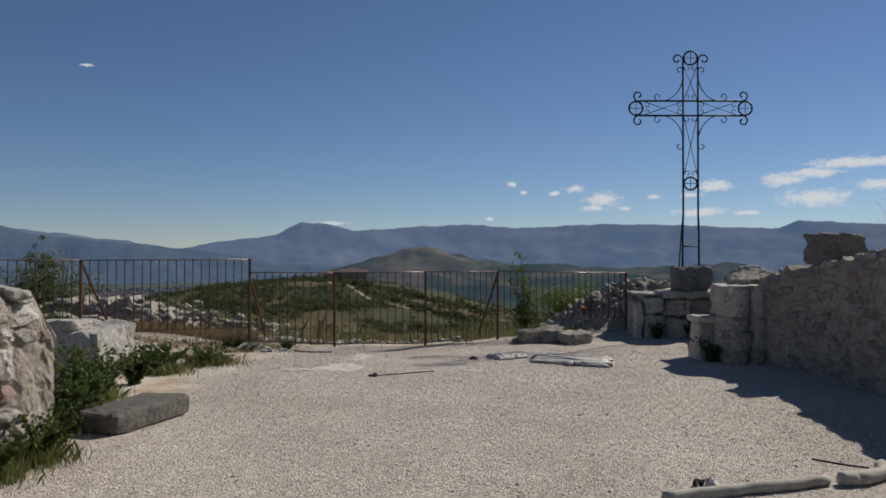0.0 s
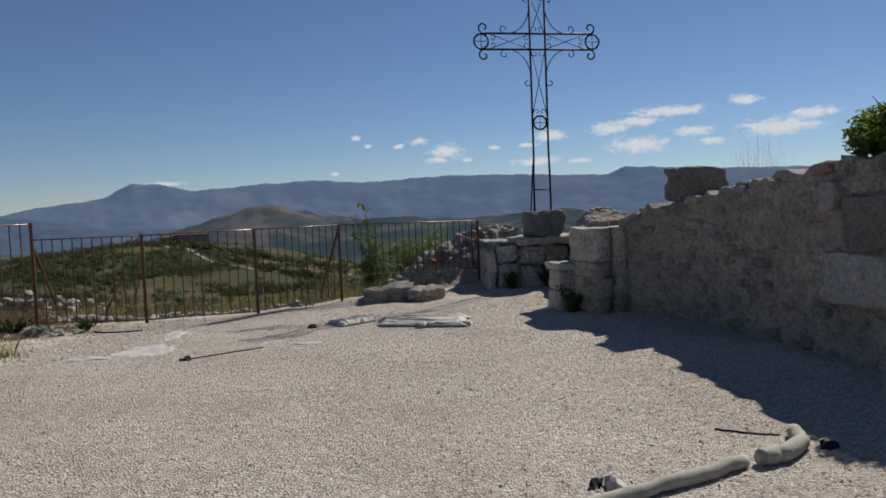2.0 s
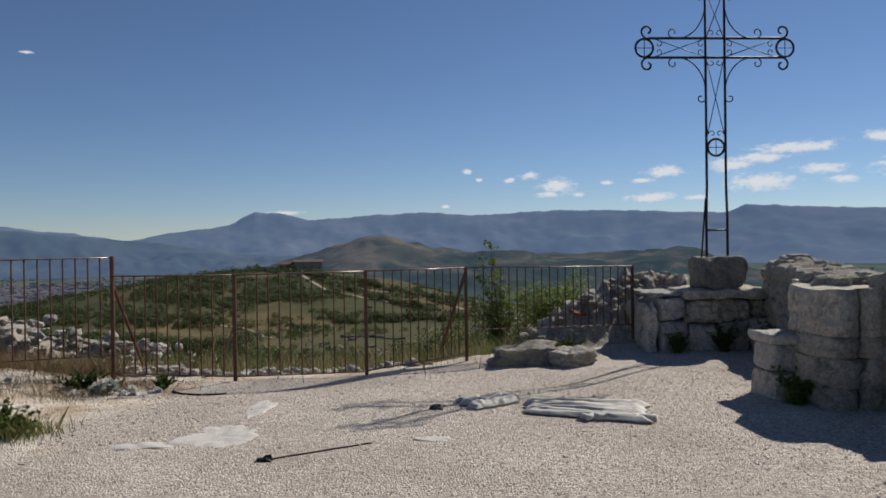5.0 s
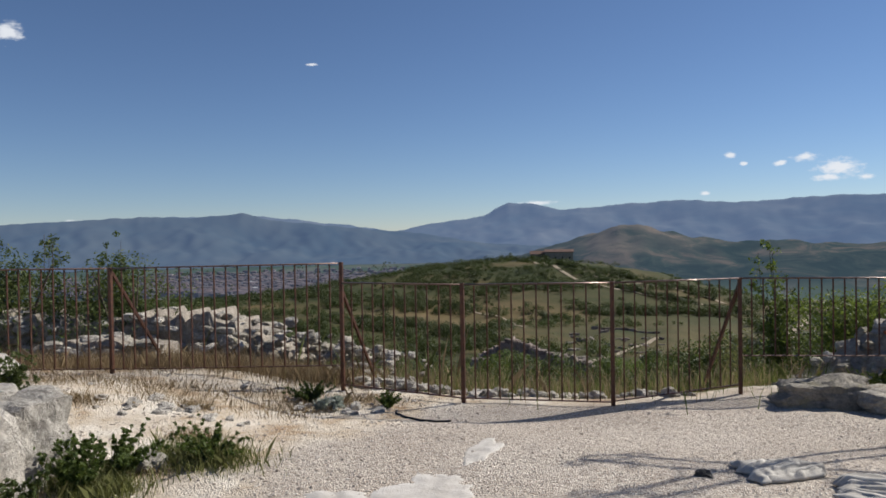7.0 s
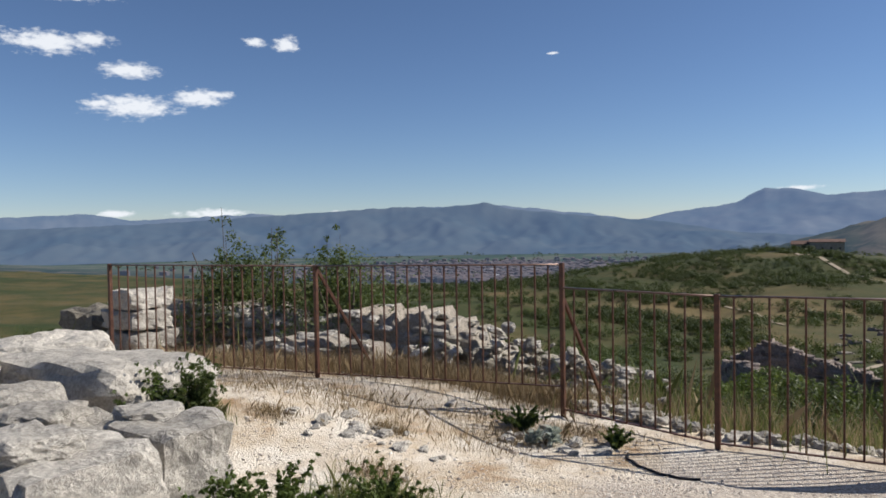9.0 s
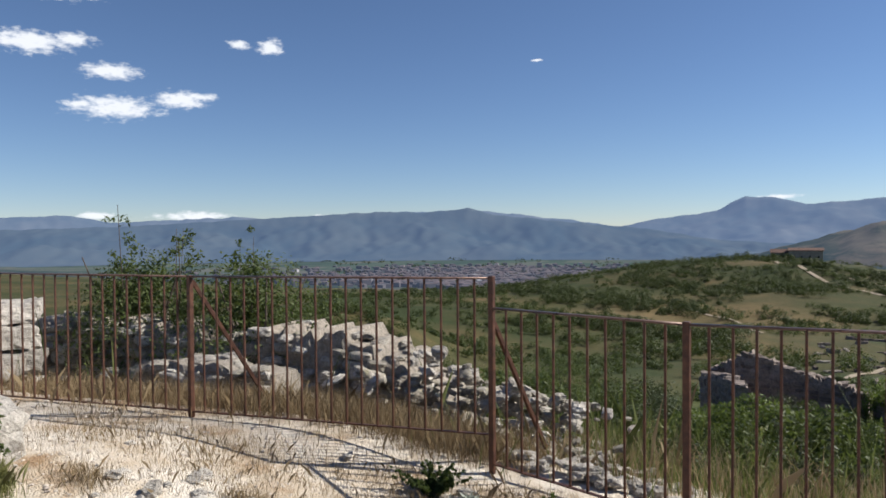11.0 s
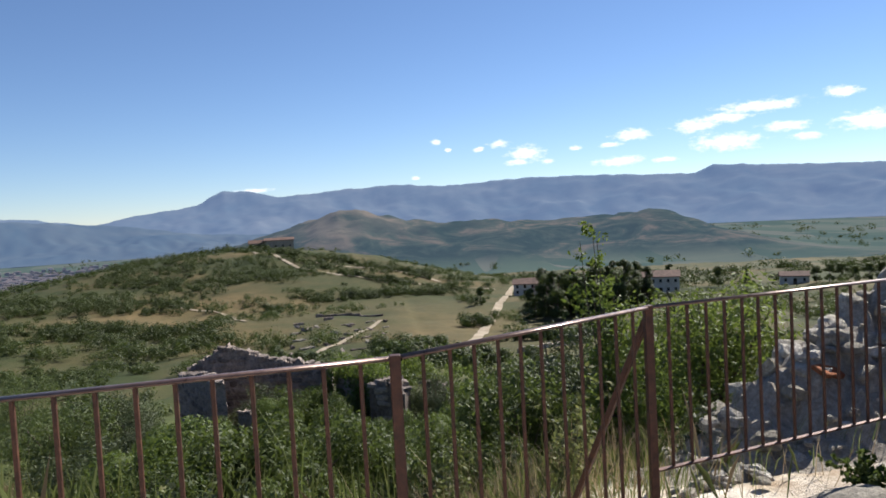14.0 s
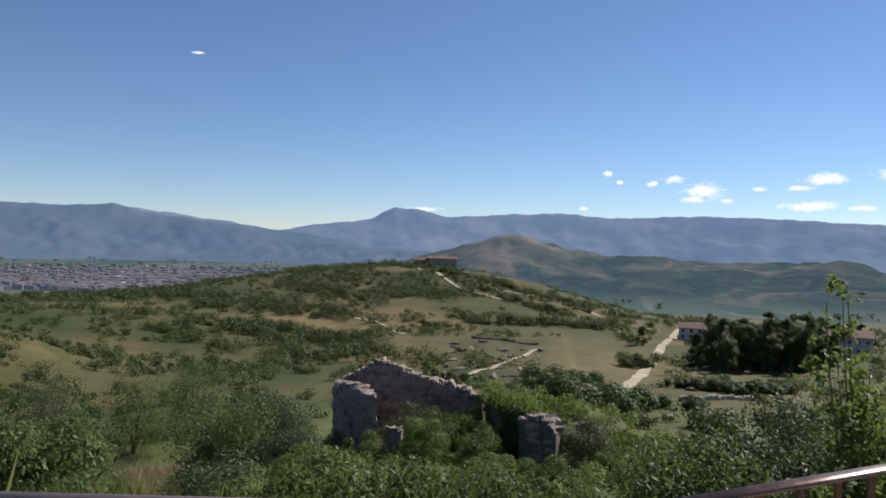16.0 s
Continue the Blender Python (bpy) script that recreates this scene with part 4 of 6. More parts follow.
# ---- sheets, bags and scraps on the gravel ----
m = Nodes("dusty_white_sheet")
M_CLOTH = m.done(m.ramp(m.noise(7, 7, 0.7), [(0.3, (0.36, 0.335, 0.30)), (0.65, (0.54, 0.51, 0.465))]), 0.7)
m.bump(m.noise(30, 5), 0.4, 0.01)
m = Nodes("geotextile_roll")
M_ROLL = m.done(m.ramp(m.noise(9, 7, 0.7), [(0.3, (0.30, 0.275, 0.22)), (0.65, (0.48, 0.45, 0.375))]), 0.85)
m.bump(m.noise(60, 5), 0.5, 0.006)
m = Nodes("black_plastic")
M_BLACK = m.done((0.018, 0.018, 0.02), 0.5)
m = Nodes("white_lime_dust")
M_LIME = m.done(m.ramp(m.noise(5, 8, 0.7), [(0.3, (0.42, 0.385, 0.345)), (0.65, (0.57, 0.54, 0.50))]), 0.95)
m.bump(m.noise(50, 6), 0.5, 0.008)


def sheet(name, label, cx, cy, w, h, rz, seed, lift=0.05, gather=0.6):
    """A crumpled sheet: folds run out from its gathered end to a wider, smoother one."""
    nu, nv = 46, 40
    V, F = [], []
    for i in range(nu):
        for j in range(nv):
            u, v = i / (nu - 1), j / (nv - 1) - 0.5
            wide = gather + (1 - gather) * u ** 0.7
            x = (u - 0.5) * w * (1 + 0.10 * noise.noise(Vector((v * 5, 0, seed)))) + 0.03 * noise.noise(Vector((u * 6, v * 6, seed + 4)))
            y = v * h * wide * (1 + 0.12 * noise.noise(Vector((u * 4, seed, 0))))
            fold = abs(noise.noise(Vector((v * 11, u * 1.3, seed + 2)))) ** 0.8 * (1.15 - 0.75 * u) + 0.25 * abs(noise.noise(Vector((u * 7, v * 6, seed + 3))))
            edge = min(1, (0.5 - abs(v)) * 12, (1 - u) * 14, u * 14)
            V.append((x, y, 0.008 + lift * fold * edge + 0.022 * edge * (0.4 + 0.6 * u)))
    for i in range(nu - 1):
        for j in range(nv - 1):
            F.append((i * nv + j, (i + 1) * nv + j, (i + 1) * nv + j + 1, i * nv + j + 1))
    ob = mesh_ob(name, V, F, M_CLOTH, smooth=True)
    md = ob.modifiers.new("thickness", "SOLIDIFY")
    md.thickness, md.offset = 0.006, 1
    ob.matrix_world = pose(cx, cy, float(land_z(cx, cy)), 0, 0, rz)
    return tagged(ob, label, "sheet")


sheet("plastic_sheet", "crumpled dusty white sheet lying on the gravel", 1.66, 8.32, 1.0, 0.78, -14, 4, 0.07, 0.35)
sheet("plastic_sheet", "small crumpled white sheet lying on the gravel", 0.90, 8.72, 0.5, 0.42, 200, 9, 0.10, 0.5)


def roll(name, label, pts, radius, material, seed, wobble=0.012, category="roll"):
    P = np.array(pts, float)
    s = np.linspace(0, 1, 26)
    k = np.linspace(0, 1, len(P))
    Q = np.stack([np.interp(s, k, P[:, a]) for a in range(3)], -1)
    Q[:, 2] += [radius * 0.85 + float(land_z(q[0], q[1])) for q in Q]
    Q[:, 0] += [wobble * noise.noise(Vector((i * 0.5, seed, 0))) for i in range(26)]
    Q[:, 1] += [wobble * noise.noise(Vector((i * 0.5, seed, 5))) for i in range(26)]
    V, F = tube_mesh(Q, radius, 12)
    V = [tuple(np.array(v) + 0.25 * radius * noise.noise(Vector(v) * 9)) for v in V]
    return tagged(mesh_ob(name, V, F, material, smooth=True), label, category)


roll("sand_roll", "long dusty fabric roll lying on the gravel", [(1.30, 2.98, 0), (1.7, 3.10, 0), (2.10, 3.2, 0), (2.36, 3.30, 0)], 0.034, M_ROLL, 1)
roll("sand_roll", "short dusty fabric roll with a frayed end", [(2.44, 3.28, 0), (2.62, 3.32, 0), (2.80, 3.45, 0), (2.88, 3.62, 0)], 0.04, M_ROLL, 2)
roll("sand_roll", "folded edge of the sheet rolled up on the gravel", [(1.55, 8.02, 0), (1.8, 8.0, 0), (2.1, 7.93, 0)], 0.030, M_CLOTH, 3, 0.05)
roll("hose", "black hose lying curved on the gravel", [(-2.3, 10.12, 0), (-2.25, 9.98, 0), (-2.1, 9.84, 0), (-1.92, 9.74, 0), (-1.76, 9.72, 0), (-1.66, 9.78, 0)], 0.010, M_BLACK, 4, category="hose")
roll("stick", "thin dark stick lying on the gravel", [(-0.74, 7.2, 0), (-0.4, 7.36, 0), (-0.08, 7.52, 0)], 0.006, M_BARK, 5, category="stick")
roll("stick", "thin dark stick lying beside the fabric roll", [(2.55, 3.85, 0), (2.7, 3.72, 0), (2.82, 3.66, 0)], 0.006, M_BLACK, 6, category="stick")
for k, (x, y, s, mt, lab) in enumerate([(-0.77, 7.18, 0.055, M_BLACK, "small dark plastic scrap on the gravel"), (1.60, 3.3, 0.05, M_BLACK, "dark torn plastic scrap on the gravel"), (1.66, 3.22, 0.08, M_CLOTH, "pale torn plastic scrap on the gravel"),
                                         (0.42, 8.55, 0.06, M_DARKSTONE, "small dark stone on the gravel"), (2.93, 3.42, 0.06, M_BLACK, "loop of dark plastic at the roll's end")]):
    bm = bmesh.new()
    bmesh.ops.create_icosphere(bm, subdivisions=2, radius=1)
    for v in bm.verts:
        v.co = Vector((v.co.x * s, v.co.y * s * 0.6, max(-0.1, v.co.z) * s * 0.7)) * (1 + 0.8 * noise.noise(v.co * 2 + Vector((k * 5, 0, 0))))
    me = bpy.data.meshes.new("scrap")
    bm.to_mesh(me)
    bm.free()
    me.materials.append(mt)
    ob = new("scrap" if "stone" not in lab else "rock", me)
    ob.matrix_world = pose(x, y, float(land_z(x, y)), 0, 0, k * 50)
    tagged(ob, lab, "scrap" if "stone" not in lab else "stone")


def patch(cx, cy, w, h, seed):
    """Spilt lime, and one plastic strip: a thin crust with a ragged rim."""
    n, rows = 60, 9
    V, F = [], []
    for r in range(rows):
        for k in range(n):
            a = 2 * math.pi * k / n
            q = 0.02 + (r / (rows - 1)) * (1 + 0.6 * noise.noise(Vector((math.cos(a) * 1.3, math.sin(a) * 1.3, seed))) + 0.16 * noise.noise(Vector((math.cos(a) * 6, math.sin(a) * 6, seed))))
            x, y = cx + w * q * math.cos(a), cy + h * q * math.sin(a)
            up = 0.004 * (1 - (r / (rows - 1)) ** 3) + 0.012 * noise.noise(Vector((x * 9, y * 9, seed)))
            V.append((x, y, float(land_z(x, y)) + (up + 0.004 if r < rows - 1 else -0.01)))
    for r in range(rows - 1):
        for k in range(n):
            q = (k + 1) % n
            F.append((r * n + k, (r + 1) * n + k, (r + 1) * n + q, r * n + q))
    tagged(mesh_ob("lime_spill", V, F, M_LIME, smooth=True), "thin ragged white patch on the gravel", "spill", "lime spills")


patch(-1.22, 7.85, 0.32, 0.36, 1)
# a strip of white plastic, made as the same lime crust
patch(-1.12, 8.75, 0.12, 0.35, 2)
patch(0.35, 7.6, 0.16, 0.07, 3)
patch(-1.75, 7.6, 0.22, 0.10, 4)


# ---- loose gravel ----
def pebbles(count, x0, x1, y0, y1, size, seed, mat, name, label, keep):
    r = np.random.default_rng(seed)
    X, Y = r.uniform(x0, x1, count * 2), r.uniform(y0, y1, count * 2)
    ok = keep(X, Y)
    X, Y = X[ok][:count], Y[ok][:count]
    n = len(X)
    Z = land_z(X, Y)
    base = np.array([(1, 0, 0), (0, 1, 0), (-1, 0, 0), (0, -1, 0), (0, 0, 1), (0, 0, -1)], float)
    S = size * r.lognormal(0, 0.35, n)
    J = r.uniform(0.5, 1.2, (n, 6, 1))
    A = r.uniform(0, 6.28, n)
    P = base[None] * J * np.array([1, 0.8, 0.4]) * S[:, None, None]
    c, s = np.cos(A)[:, None], np.sin(A)[:, None]
    V = np.stack([P[..., 0] * c - P[..., 1] * s + X[:, None], P[..., 0] * s + P[..., 1] * c + Y[:, None], P[..., 2] + Z[:, None] + S[:, None] * 0.2], -1).reshape(-1, 3)
    tri = np.array([(0, 1, 4), (1, 2, 4), (2, 3, 4), (3, 0, 4), (1, 0, 5), (2, 1, 5), (3, 2, 5), (0, 3, 5)])
    F = (np.arange(n)[:, None, None] * 6 + tri[None]).reshape(-1, 3)
    return tagged(mesh_ob(name, V.tolist(), F.tolist(), mat), label, "gravel", kind="stuff")


m = Nodes("gravel_chips")
M_CHIP = m.done(m.ramp(m.island(), [(0, (0.30, 0.25, 0.21)), (0.3, (0.49, 0.425, 0.365)), (0.8, (0.62, 0.555, 0.48)), (1, (0.77, 0.71, 0.64))]), 0.9)
pebbles(60000, -2.9, 4.3, -0.5, 10.9, 0.0072, 5, M_CHIP, "gravel", "loose pale pinkish limestone chips on the terrace", lambda X, Y: (Y < rim_y(X) - 0.15) & (X > -2.7 + 0.3 * np.clip(Y - 7.5, 0, 3)))
pebbles(5000, -8, -1.5, 7.5, 10.8, 0.012, 6, M_CHIP, "gravel", "scattered stones on the trodden dirt", lambda X, Y: Y < rim_y(X) + 0.4)


# ---- plants ----
def leaf_cloud(r, centres, radii, count, leaf, squash=0.85, shell=0.55, aspect=0.6, soft=0.25):
    """Quads of leaves over a set of clumps: verts and faces."""
    C, Rd = np.array(centres, float), np.array(radii, float)
    w = Rd ** 1.3
    pick = r.choice(len(C), count, p=w / w.sum())
    D = r.normal(size=(count, 3))
    D /= np.linalg.norm(D, axis=1)[:, None]
    q = (shell + (1.08 - shell) * r.random(count) ** 0.6)
    P = C[pick] + D * (Rd[pick] * q)[:, None] * np.array([1, 1, squash])
    N = D * 0.6 * (1 + soft) + r.normal(size=(count, 3)) * (0.75 - 0.4 * soft) + np.array([0, 0, 0.35])
    N /= np.linalg.norm(N, axis=1)[:, None]
    T = np.cross(N, r.normal(size=(count, 3)))
    T /= np.linalg.norm(T, axis=1)[:, None]
    B = np.cross(N, T)
    L = (leaf * r.uniform(0.6, 1.35, count))[:, None]
    tip = P + T * L
    V = np.stack([P - T * L * 0.6, P + B * L * aspect * 0.6, tip, P - B * L * aspect * 0.6], 1).reshape(-1, 3)
    F = np.arange(count * 4).reshape(-1, 4)
    return V, F


def branch_set(r, height, spread, n, radius):
    """Stems from the ground that fan out: verts and faces of one mesh."""
    V, F, tips = [], [], []
    for k in range(n):
        a = r.uniform(0, 6.283)
        s = spread * r.uniform(0.25, 1)
        h = height * r.uniform(0.5, 1.0)
        pts = [(s * math.cos(a) * u ** 1.4 + r.normal(0, 0.03) * height * 0.3, s * math.sin(a) * u ** 1.4 + r.normal(0, 0.03) * height * 0.3, h * u - 0.1 * (u == 0)) for u in (0, 0.25, 0.5, 0.75, 1.0)]
        v, f = tube_mesh(pts, radius * r.uniform(0.6, 1.1), 5, 0.25)
        F += [tuple(i + len(V) for i in q) for q in f]
        V += v
        tips.append(pts)
    return V, F, tips


def bush(label, seed, height, width, leaves, leaf, material, clumps=11, name="bush", stems=7, category="bush", shell=0.5):
    r = np.random.default_rng(seed)
    own = thing(name, label, category)
    V, F, tips = branch_set(r, height * 0.8, width * 0.38, stems, 0.012 * height + 0.006)
    tagged(mesh_ob("branchwork", V, F, M_BARK, own), kind="stuff")
    cs, rs = [], []
    for k in range(clumps):
        a, u = r.uniform(0, 6.283), r.random() ** 0.5
        z = height * r.uniform(0.22, 0.86) * (1.08 - 0.35 * u)
        cs.append((width * 0.36 * u * math.cos(a), width * 0.36 * u * math.sin(a), z))
        rs.append(min(width, height) * r.uniform(0.15, 0.27))
    V, F = leaf_cloud(r, cs, rs, leaves, leaf, shell=shell, aspect=0.5)
    V[:, 2] = np.maximum(V[:, 2], 0.02)
    mesh_ob("foliage", V.tolist(), F.tolist(), material, own)
    return own


def sapling(label, seed, height, width, leaves, leaf, material, shoots=9, name="sapling"):
    """Thin upright shoots, leafy along their length."""
    r = np.random.default_rng(seed)
    own = thing(name, label, "sapling")
    V, F, tips = branch_set(r, height, width * 0.5, shoots, 0.0055 * height)
    tagged(mesh_ob("branchwork", V, F, M_BARK, own), kind="stuff")
    cs, rs = [], []
    for pts in tips:
        P = np.array(pts)
        for u in np.linspace(0.2, 1.0, 14):
            p = np.array([np.interp(u * 4, range(5), P[:, a]) for a in range(3)])
            cs.append(p + r.normal(0, 0.035 * height, 3))
            rs.append(height * r.uniform(0.05, 0.09) * (1.35 - 0.95 * u))
    V, F = leaf_cloud(r, cs, rs, leaves, leaf, shell=0.1)
    mesh_ob("foliage", V.tolist(), F.tolist(), material, own)
    return own


def blades(name, label, spots, count, height, width, material, seed, lean=0.35):
    """Grass: thin bent blades around spots of (x, y, spread)."""
    r = np.random.default_rng(seed)
    S = np.array(spots, float)
    k = r.integers(len(S), size=count)
    X, Y = S[k, 0] + r.normal(0, 1, count) * S[k, 2], S[k, 1] + r.normal(0, 1, count) * S[k, 2] * 0.7
    Z = land_z(X, Y)
    H = height * r.lognormal(0, 0.3, count)
    A, B = r.uniform(0, 6.283, count), r.uniform(0, 6.283, count)
    W = width * r.uniform(0.7, 1.3, count)
    lx, ly = np.cos(A) * H * lean * r.random(count), np.sin(A) * H * lean * r.random(count)
    wx, wy = np.cos(B) * W, np.sin(B) * W
    V = np.stack([np.stack([X - wx, Y - wy, Z - 0.02], -1), np.stack([X + wx, Y + wy, Z - 0.02], -1), np.stack([X + lx * 0.4 + wx * 0.7, Y + ly * 0.4 + wy * 0.7, Z + H * 0.6], -1), np.stack([X + lx, Y + ly, Z + H], -1), np.stack([X + lx * 0.4 - wx * 0.7, Y + ly * 0.4 - wy * 0.7, Z + H * 0.6], -1)], 1).reshape(-1, 3)
    F = np.arange(count * 5).reshape(-1, 5)
    return tagged(mesh_ob(name, V.tolist(), F.tolist(), material), label, "grass", kind="stuff")


# green slope below the terrace: bushes, each a copy of one of a few
proto = [bush("dense green bush on the slope below", 101, 2.2, 2.8, 9000, 0.057, M_LEAF2, 14, shell=0.3), bush("dense green bush on the slope below", 102, 1.7, 2.6, 8500, 0.057, M_FRESH, 12, shell=0.7),
         bush("tall dusty-green bush on the slope below", 103, 2.6, 2.9, 9000, 0.055, M_OLIVE, 16, shell=0.3), bush("green bramble bush on the slope below", 104, 1.6, 3.0, 9000, 0.057, M_LEAF2, 15, shell=0.3), bush("broad fresh green bush on the slope below", 105, 2.0, 2.8, 8800, 0.057, M_FRESH, 13, shell=0.7)]
r4 = np.random.default_rng(77)
EYE_END = (-0.5, 9.46, 1.7)
used = [False] * len(proto)


def slope_limit(h):
    return float(np.interp(h, [-80, -45, -30, -21, -18.5, -16, 3, 6, 14, 18, 40], [-6.5, -7.0, -8.5, -9, -14.5, -15.5, -15.5, -13.5, -11.5, -8, -6.5]))


taken = []
for k in range(4200):
    hd, rr = r4.uniform(-70, 48), 4.5 + 62 * r4.random() ** 1.25
    x, y = EYE_END[0] + rr * math.sin(radians(hd)), EYE_END[1] + rr * math.cos(radians(hd))
    d = float(y - rim_y(x)) * 0.92
    if d < 2.6 or (x < -3 and d < 4.5 and x > -14) or (1.0 < x < 6 and d < 3.5):
        continue
    s = r4.uniform(0.45, 1.15)
    z = float(land_z(x, y))
    i = int(r4.integers(len(proto)))
    tall = (2.2, 1.7, 2.6, 1.6, 2.0)[i] * s
    el = math.degrees(math.atan2(z + tall - 1.7, rr))
    if el > slope_limit(hd):
        continue
    if (-12 < x < -2.5 and 39.5 < y < 48) or (x + 68) ** 2 + (y - 70) ** 2 < 250 or (-1.6 < x < 0.9 and 37.5 < y < 40.5):
        continue
    if -34.5 < hd < -25.2 and 5 < rr < 50:
        continue
    if any((x - a) ** 2 + (y - b) ** 2 < (0.62 * (s + c)) ** 2 for a, b, c in taken):
        continue
    taken.append((x, y, s))
    m4 = pose(x, y, z - 0.08, 0, 0, r4.uniform(0, 360))
    if not used[i]:
        used[i] = True
        proto[i].matrix_world = m4
        ob = proto[i]
    else:
        ob = copy_thing(proto[i], m4)
    ob.scale = (s, s, s * r4.uniform(0.85, 1.1))
    if len(taken) > 310:
        break

# tall feathery shrubs beside the dry clearing
for k, (hd, rr, top, w) in enumerate([(-24.0, 31, -9.9, 4.6), (-20.6, 33, -10.6, 4.2), (-37.5, 30, -10.6, 4.6), (-35.2, 24, -12.0, 3.4), (-41.5, 28, -10.3, 4.8), (-30.6, 52, -9.3, 6.0), (-26.2, 58, -8.9, 6.0), (-36.0, 62, -8.4, 7.0), (-42.0, 55, -8.8, 6.4)]):
    x, y = EYE_END[0] + rr * math.sin(radians(hd)), EYE_END[1] + rr * math.cos(radians(hd))
    z = float(land_z(x, y))
    tall = max(2.2, 1.7 + rr * math.tan(radians(top)) - z)
    big = bush("tall feathery pale-green shrub on the slope", 180 + k, tall, w, 12000, 0.085, (M_FEATHER, M_OLIVE, M_LEAF2)[k % 3], 26, "bush", 9, "bush", 0.35)
    big.matrix_world = pose(x, y, z - 0.1)

# bushes grown up in and before the roofless house
for k, (x, y, s) in enumerate([(-5.6, 41.2, 1.15), (-4.1, 42.3, 1.2), (-6.6, 42.8, 1.1), (-2.4, 41.2, 1.15), (-3.4, 44.4, 1.2), (-9.6, 40.6, 0.9), (-0.2, 41.6, 1.1), (1.6, 40.4, 1.0), (-7.6, 38.6, 0.9), (-5.0, 38.8, 1.0), (-2.6, 38.2, 1.0), (2.8, 39.2, 0.9)]):
    ob = copy_thing(proto[k % 5], pose(x, y, float(land_z(x, y)) - 0.08, 0, 0, k * 61))
    ob.scale = (s, s, s * 1.1)
# saplings and bushes close to the terrace
sap = sapling("leafy green sapling growing beyond the fence", 120, 2.3, 0.75, 4200, 0.034, M_IVY, 7)
sap.matrix_world = pose(1.75, 14.75, float(land_z(1.75, 14.75)) - 0.05)
sap2 = bush("leafy bush growing beyond the fence", 121, 2.0, 1.7, 11000, 0.036, M_IVY, 26, "bush", 12, "bush", 0.15)
sap2.matrix_world = pose(2.75, 14.9, float(land_z(2.75, 14.9)) - 0.05)
sap3 = bush("tall leafy green bush behind the rubble wall", 122, 2.9, 2.0, 13000, 0.036, M_LEAF2, 24, "bush", 12, "bush", 0.15)
sap3.matrix_world = pose(-8.85, 11.75, float(land_z(-8.85, 11.75)) - 0.05)
for x, y, h, sd in ((-8.95, 11.7, 3.2, 127), (-7.5, 12.2, 2.45, 128), (-8.4, 11.9, 2.7, 129)):
    shoot = sapling("thin upright leafy shoots behind the rubble wall", sd, h, 0.9, 5000, 0.036, M_LEAF2, 6)
    shoot.matrix_world = pose(x, y, float(land_z(x, y)) - 0.05)
sap4 = bush("leafy green bush behind the rubble wall", 123, 2.6, 2.1, 13000, 0.036, M_LEAF2, 24, "bush", 12, "bush", 0.15)
sap4.matrix_world = pose(-7.35, 12.3, float(land_z(-7.35, 12.3)) - 0.05)
b1 = bush("low green bush behind the rubble wall", 124, 2.1, 2.6, 7000, 0.045, M_OLIVE, 11, "bush", 7, "bush", 0.2)
b1.matrix_world = pose(-9.3, 12.3, float(land_z(-9.3, 12.3)) - 0.05)
b2 = bush("low green bush behind the rubble wall", 125, 2.1, 2.6, 7000, 0.045, M_OLIVE, 11, "bush", 7, "bush", 0.2)
b2.matrix_world = pose(-7.6, 12.8, float(land_z(-7.6, 12.8)) - 0.05)
b3 = bush("leafy green bush growing on the wall top", 126, 0.75, 1.1, 4200, 0.04, M_IVY, 12, "bush", 7, "bush", 0.2)
b3.matrix_world = pose(5.0, 4.95, 1.60)
# weeds at the foot of the left wall and among the boulders
WEEDS = [(-2.95, 4.75, 0.50, 0.8), (-3.1, 5.3, 0.62, 0.9), (-3.3, 5.75, 0.58, 0.8), (-2.85, 4.4, 0.3, 0.5), (-5.35, 8.2, 0.5, 0.7), (-2.62, 3.75, 0.34, 0.55), (-3.25, 6.6, 0.42, 0.6), (-3.35, 7.55, 0.34, 0.8), (-2.9, 8.0, 0.28, 0.6), (-5.0, 8.2, 0.55, 0.6), (-3.35, 7.2, 0.4, 0.45), (-2.66, 3.2, 0.3, 0.5),
         (-4.6, 7.5, 0.5, 0.5), (3.50, 8.35, 0.34, 0.34), (2.35, 12.1, 0.22, 0.5), (-3.3, 10.25, 0.22, 0.5), (-2.45, 10.25, 0.16, 0.35), (3.8, 11.9, 0.3, 0.3), (4.45, 11.9, 0.4, 0.45), (5.0, 11.75, 0.45, 0.4)]
for k, (x, y, h, w) in enumerate(WEEDS):
    w_ob = sapling("leafy green weeds at the foot of the stones", 140 + k, h * 1.0, w * 1.1, int(2200 + 5200 * w), 0.02, M_FRESH if k % 3 else M_LEAF2, 20, "weed")
    w_ob["category"] = "weed"
    w_ob.matrix_world = pose(x, y, float(land_z(x, y)) - 0.01)
    w_ob["group"] = "weeds"
for k in range(26):
    x = -3.0 + 0.19 * k + r4.normal(0, 0.15)
    y = float(rim_y(x)) + r4.uniform(1.0, 4.2)
    hw = r4.uniform(0.35, 0.95)
    w_ob = sapling("straggling weeds on the slope below the fence", 500 + k, hw, hw * 0.8, int(900 * hw + 300), 0.028, (M_GRASS, M_OLIVE, M_LEAF2)[k % 3], 9, "weed")
    w_ob["category"], w_ob["group"] = "weed", "weeds below the fence"
    w_ob.matrix_world = pose(x, y, float(land_z(x, y)) - 0.02)
th = bush("silvery thistle rosette by the fence foot", 170, 0.14, 0.36, 240, 0.07, M_SILVER, 7, "thistle", 4, "weed", 0.1)
th.matrix_world = pose(-2.95, 10.0, float(land_z(-2.95, 10.0)))

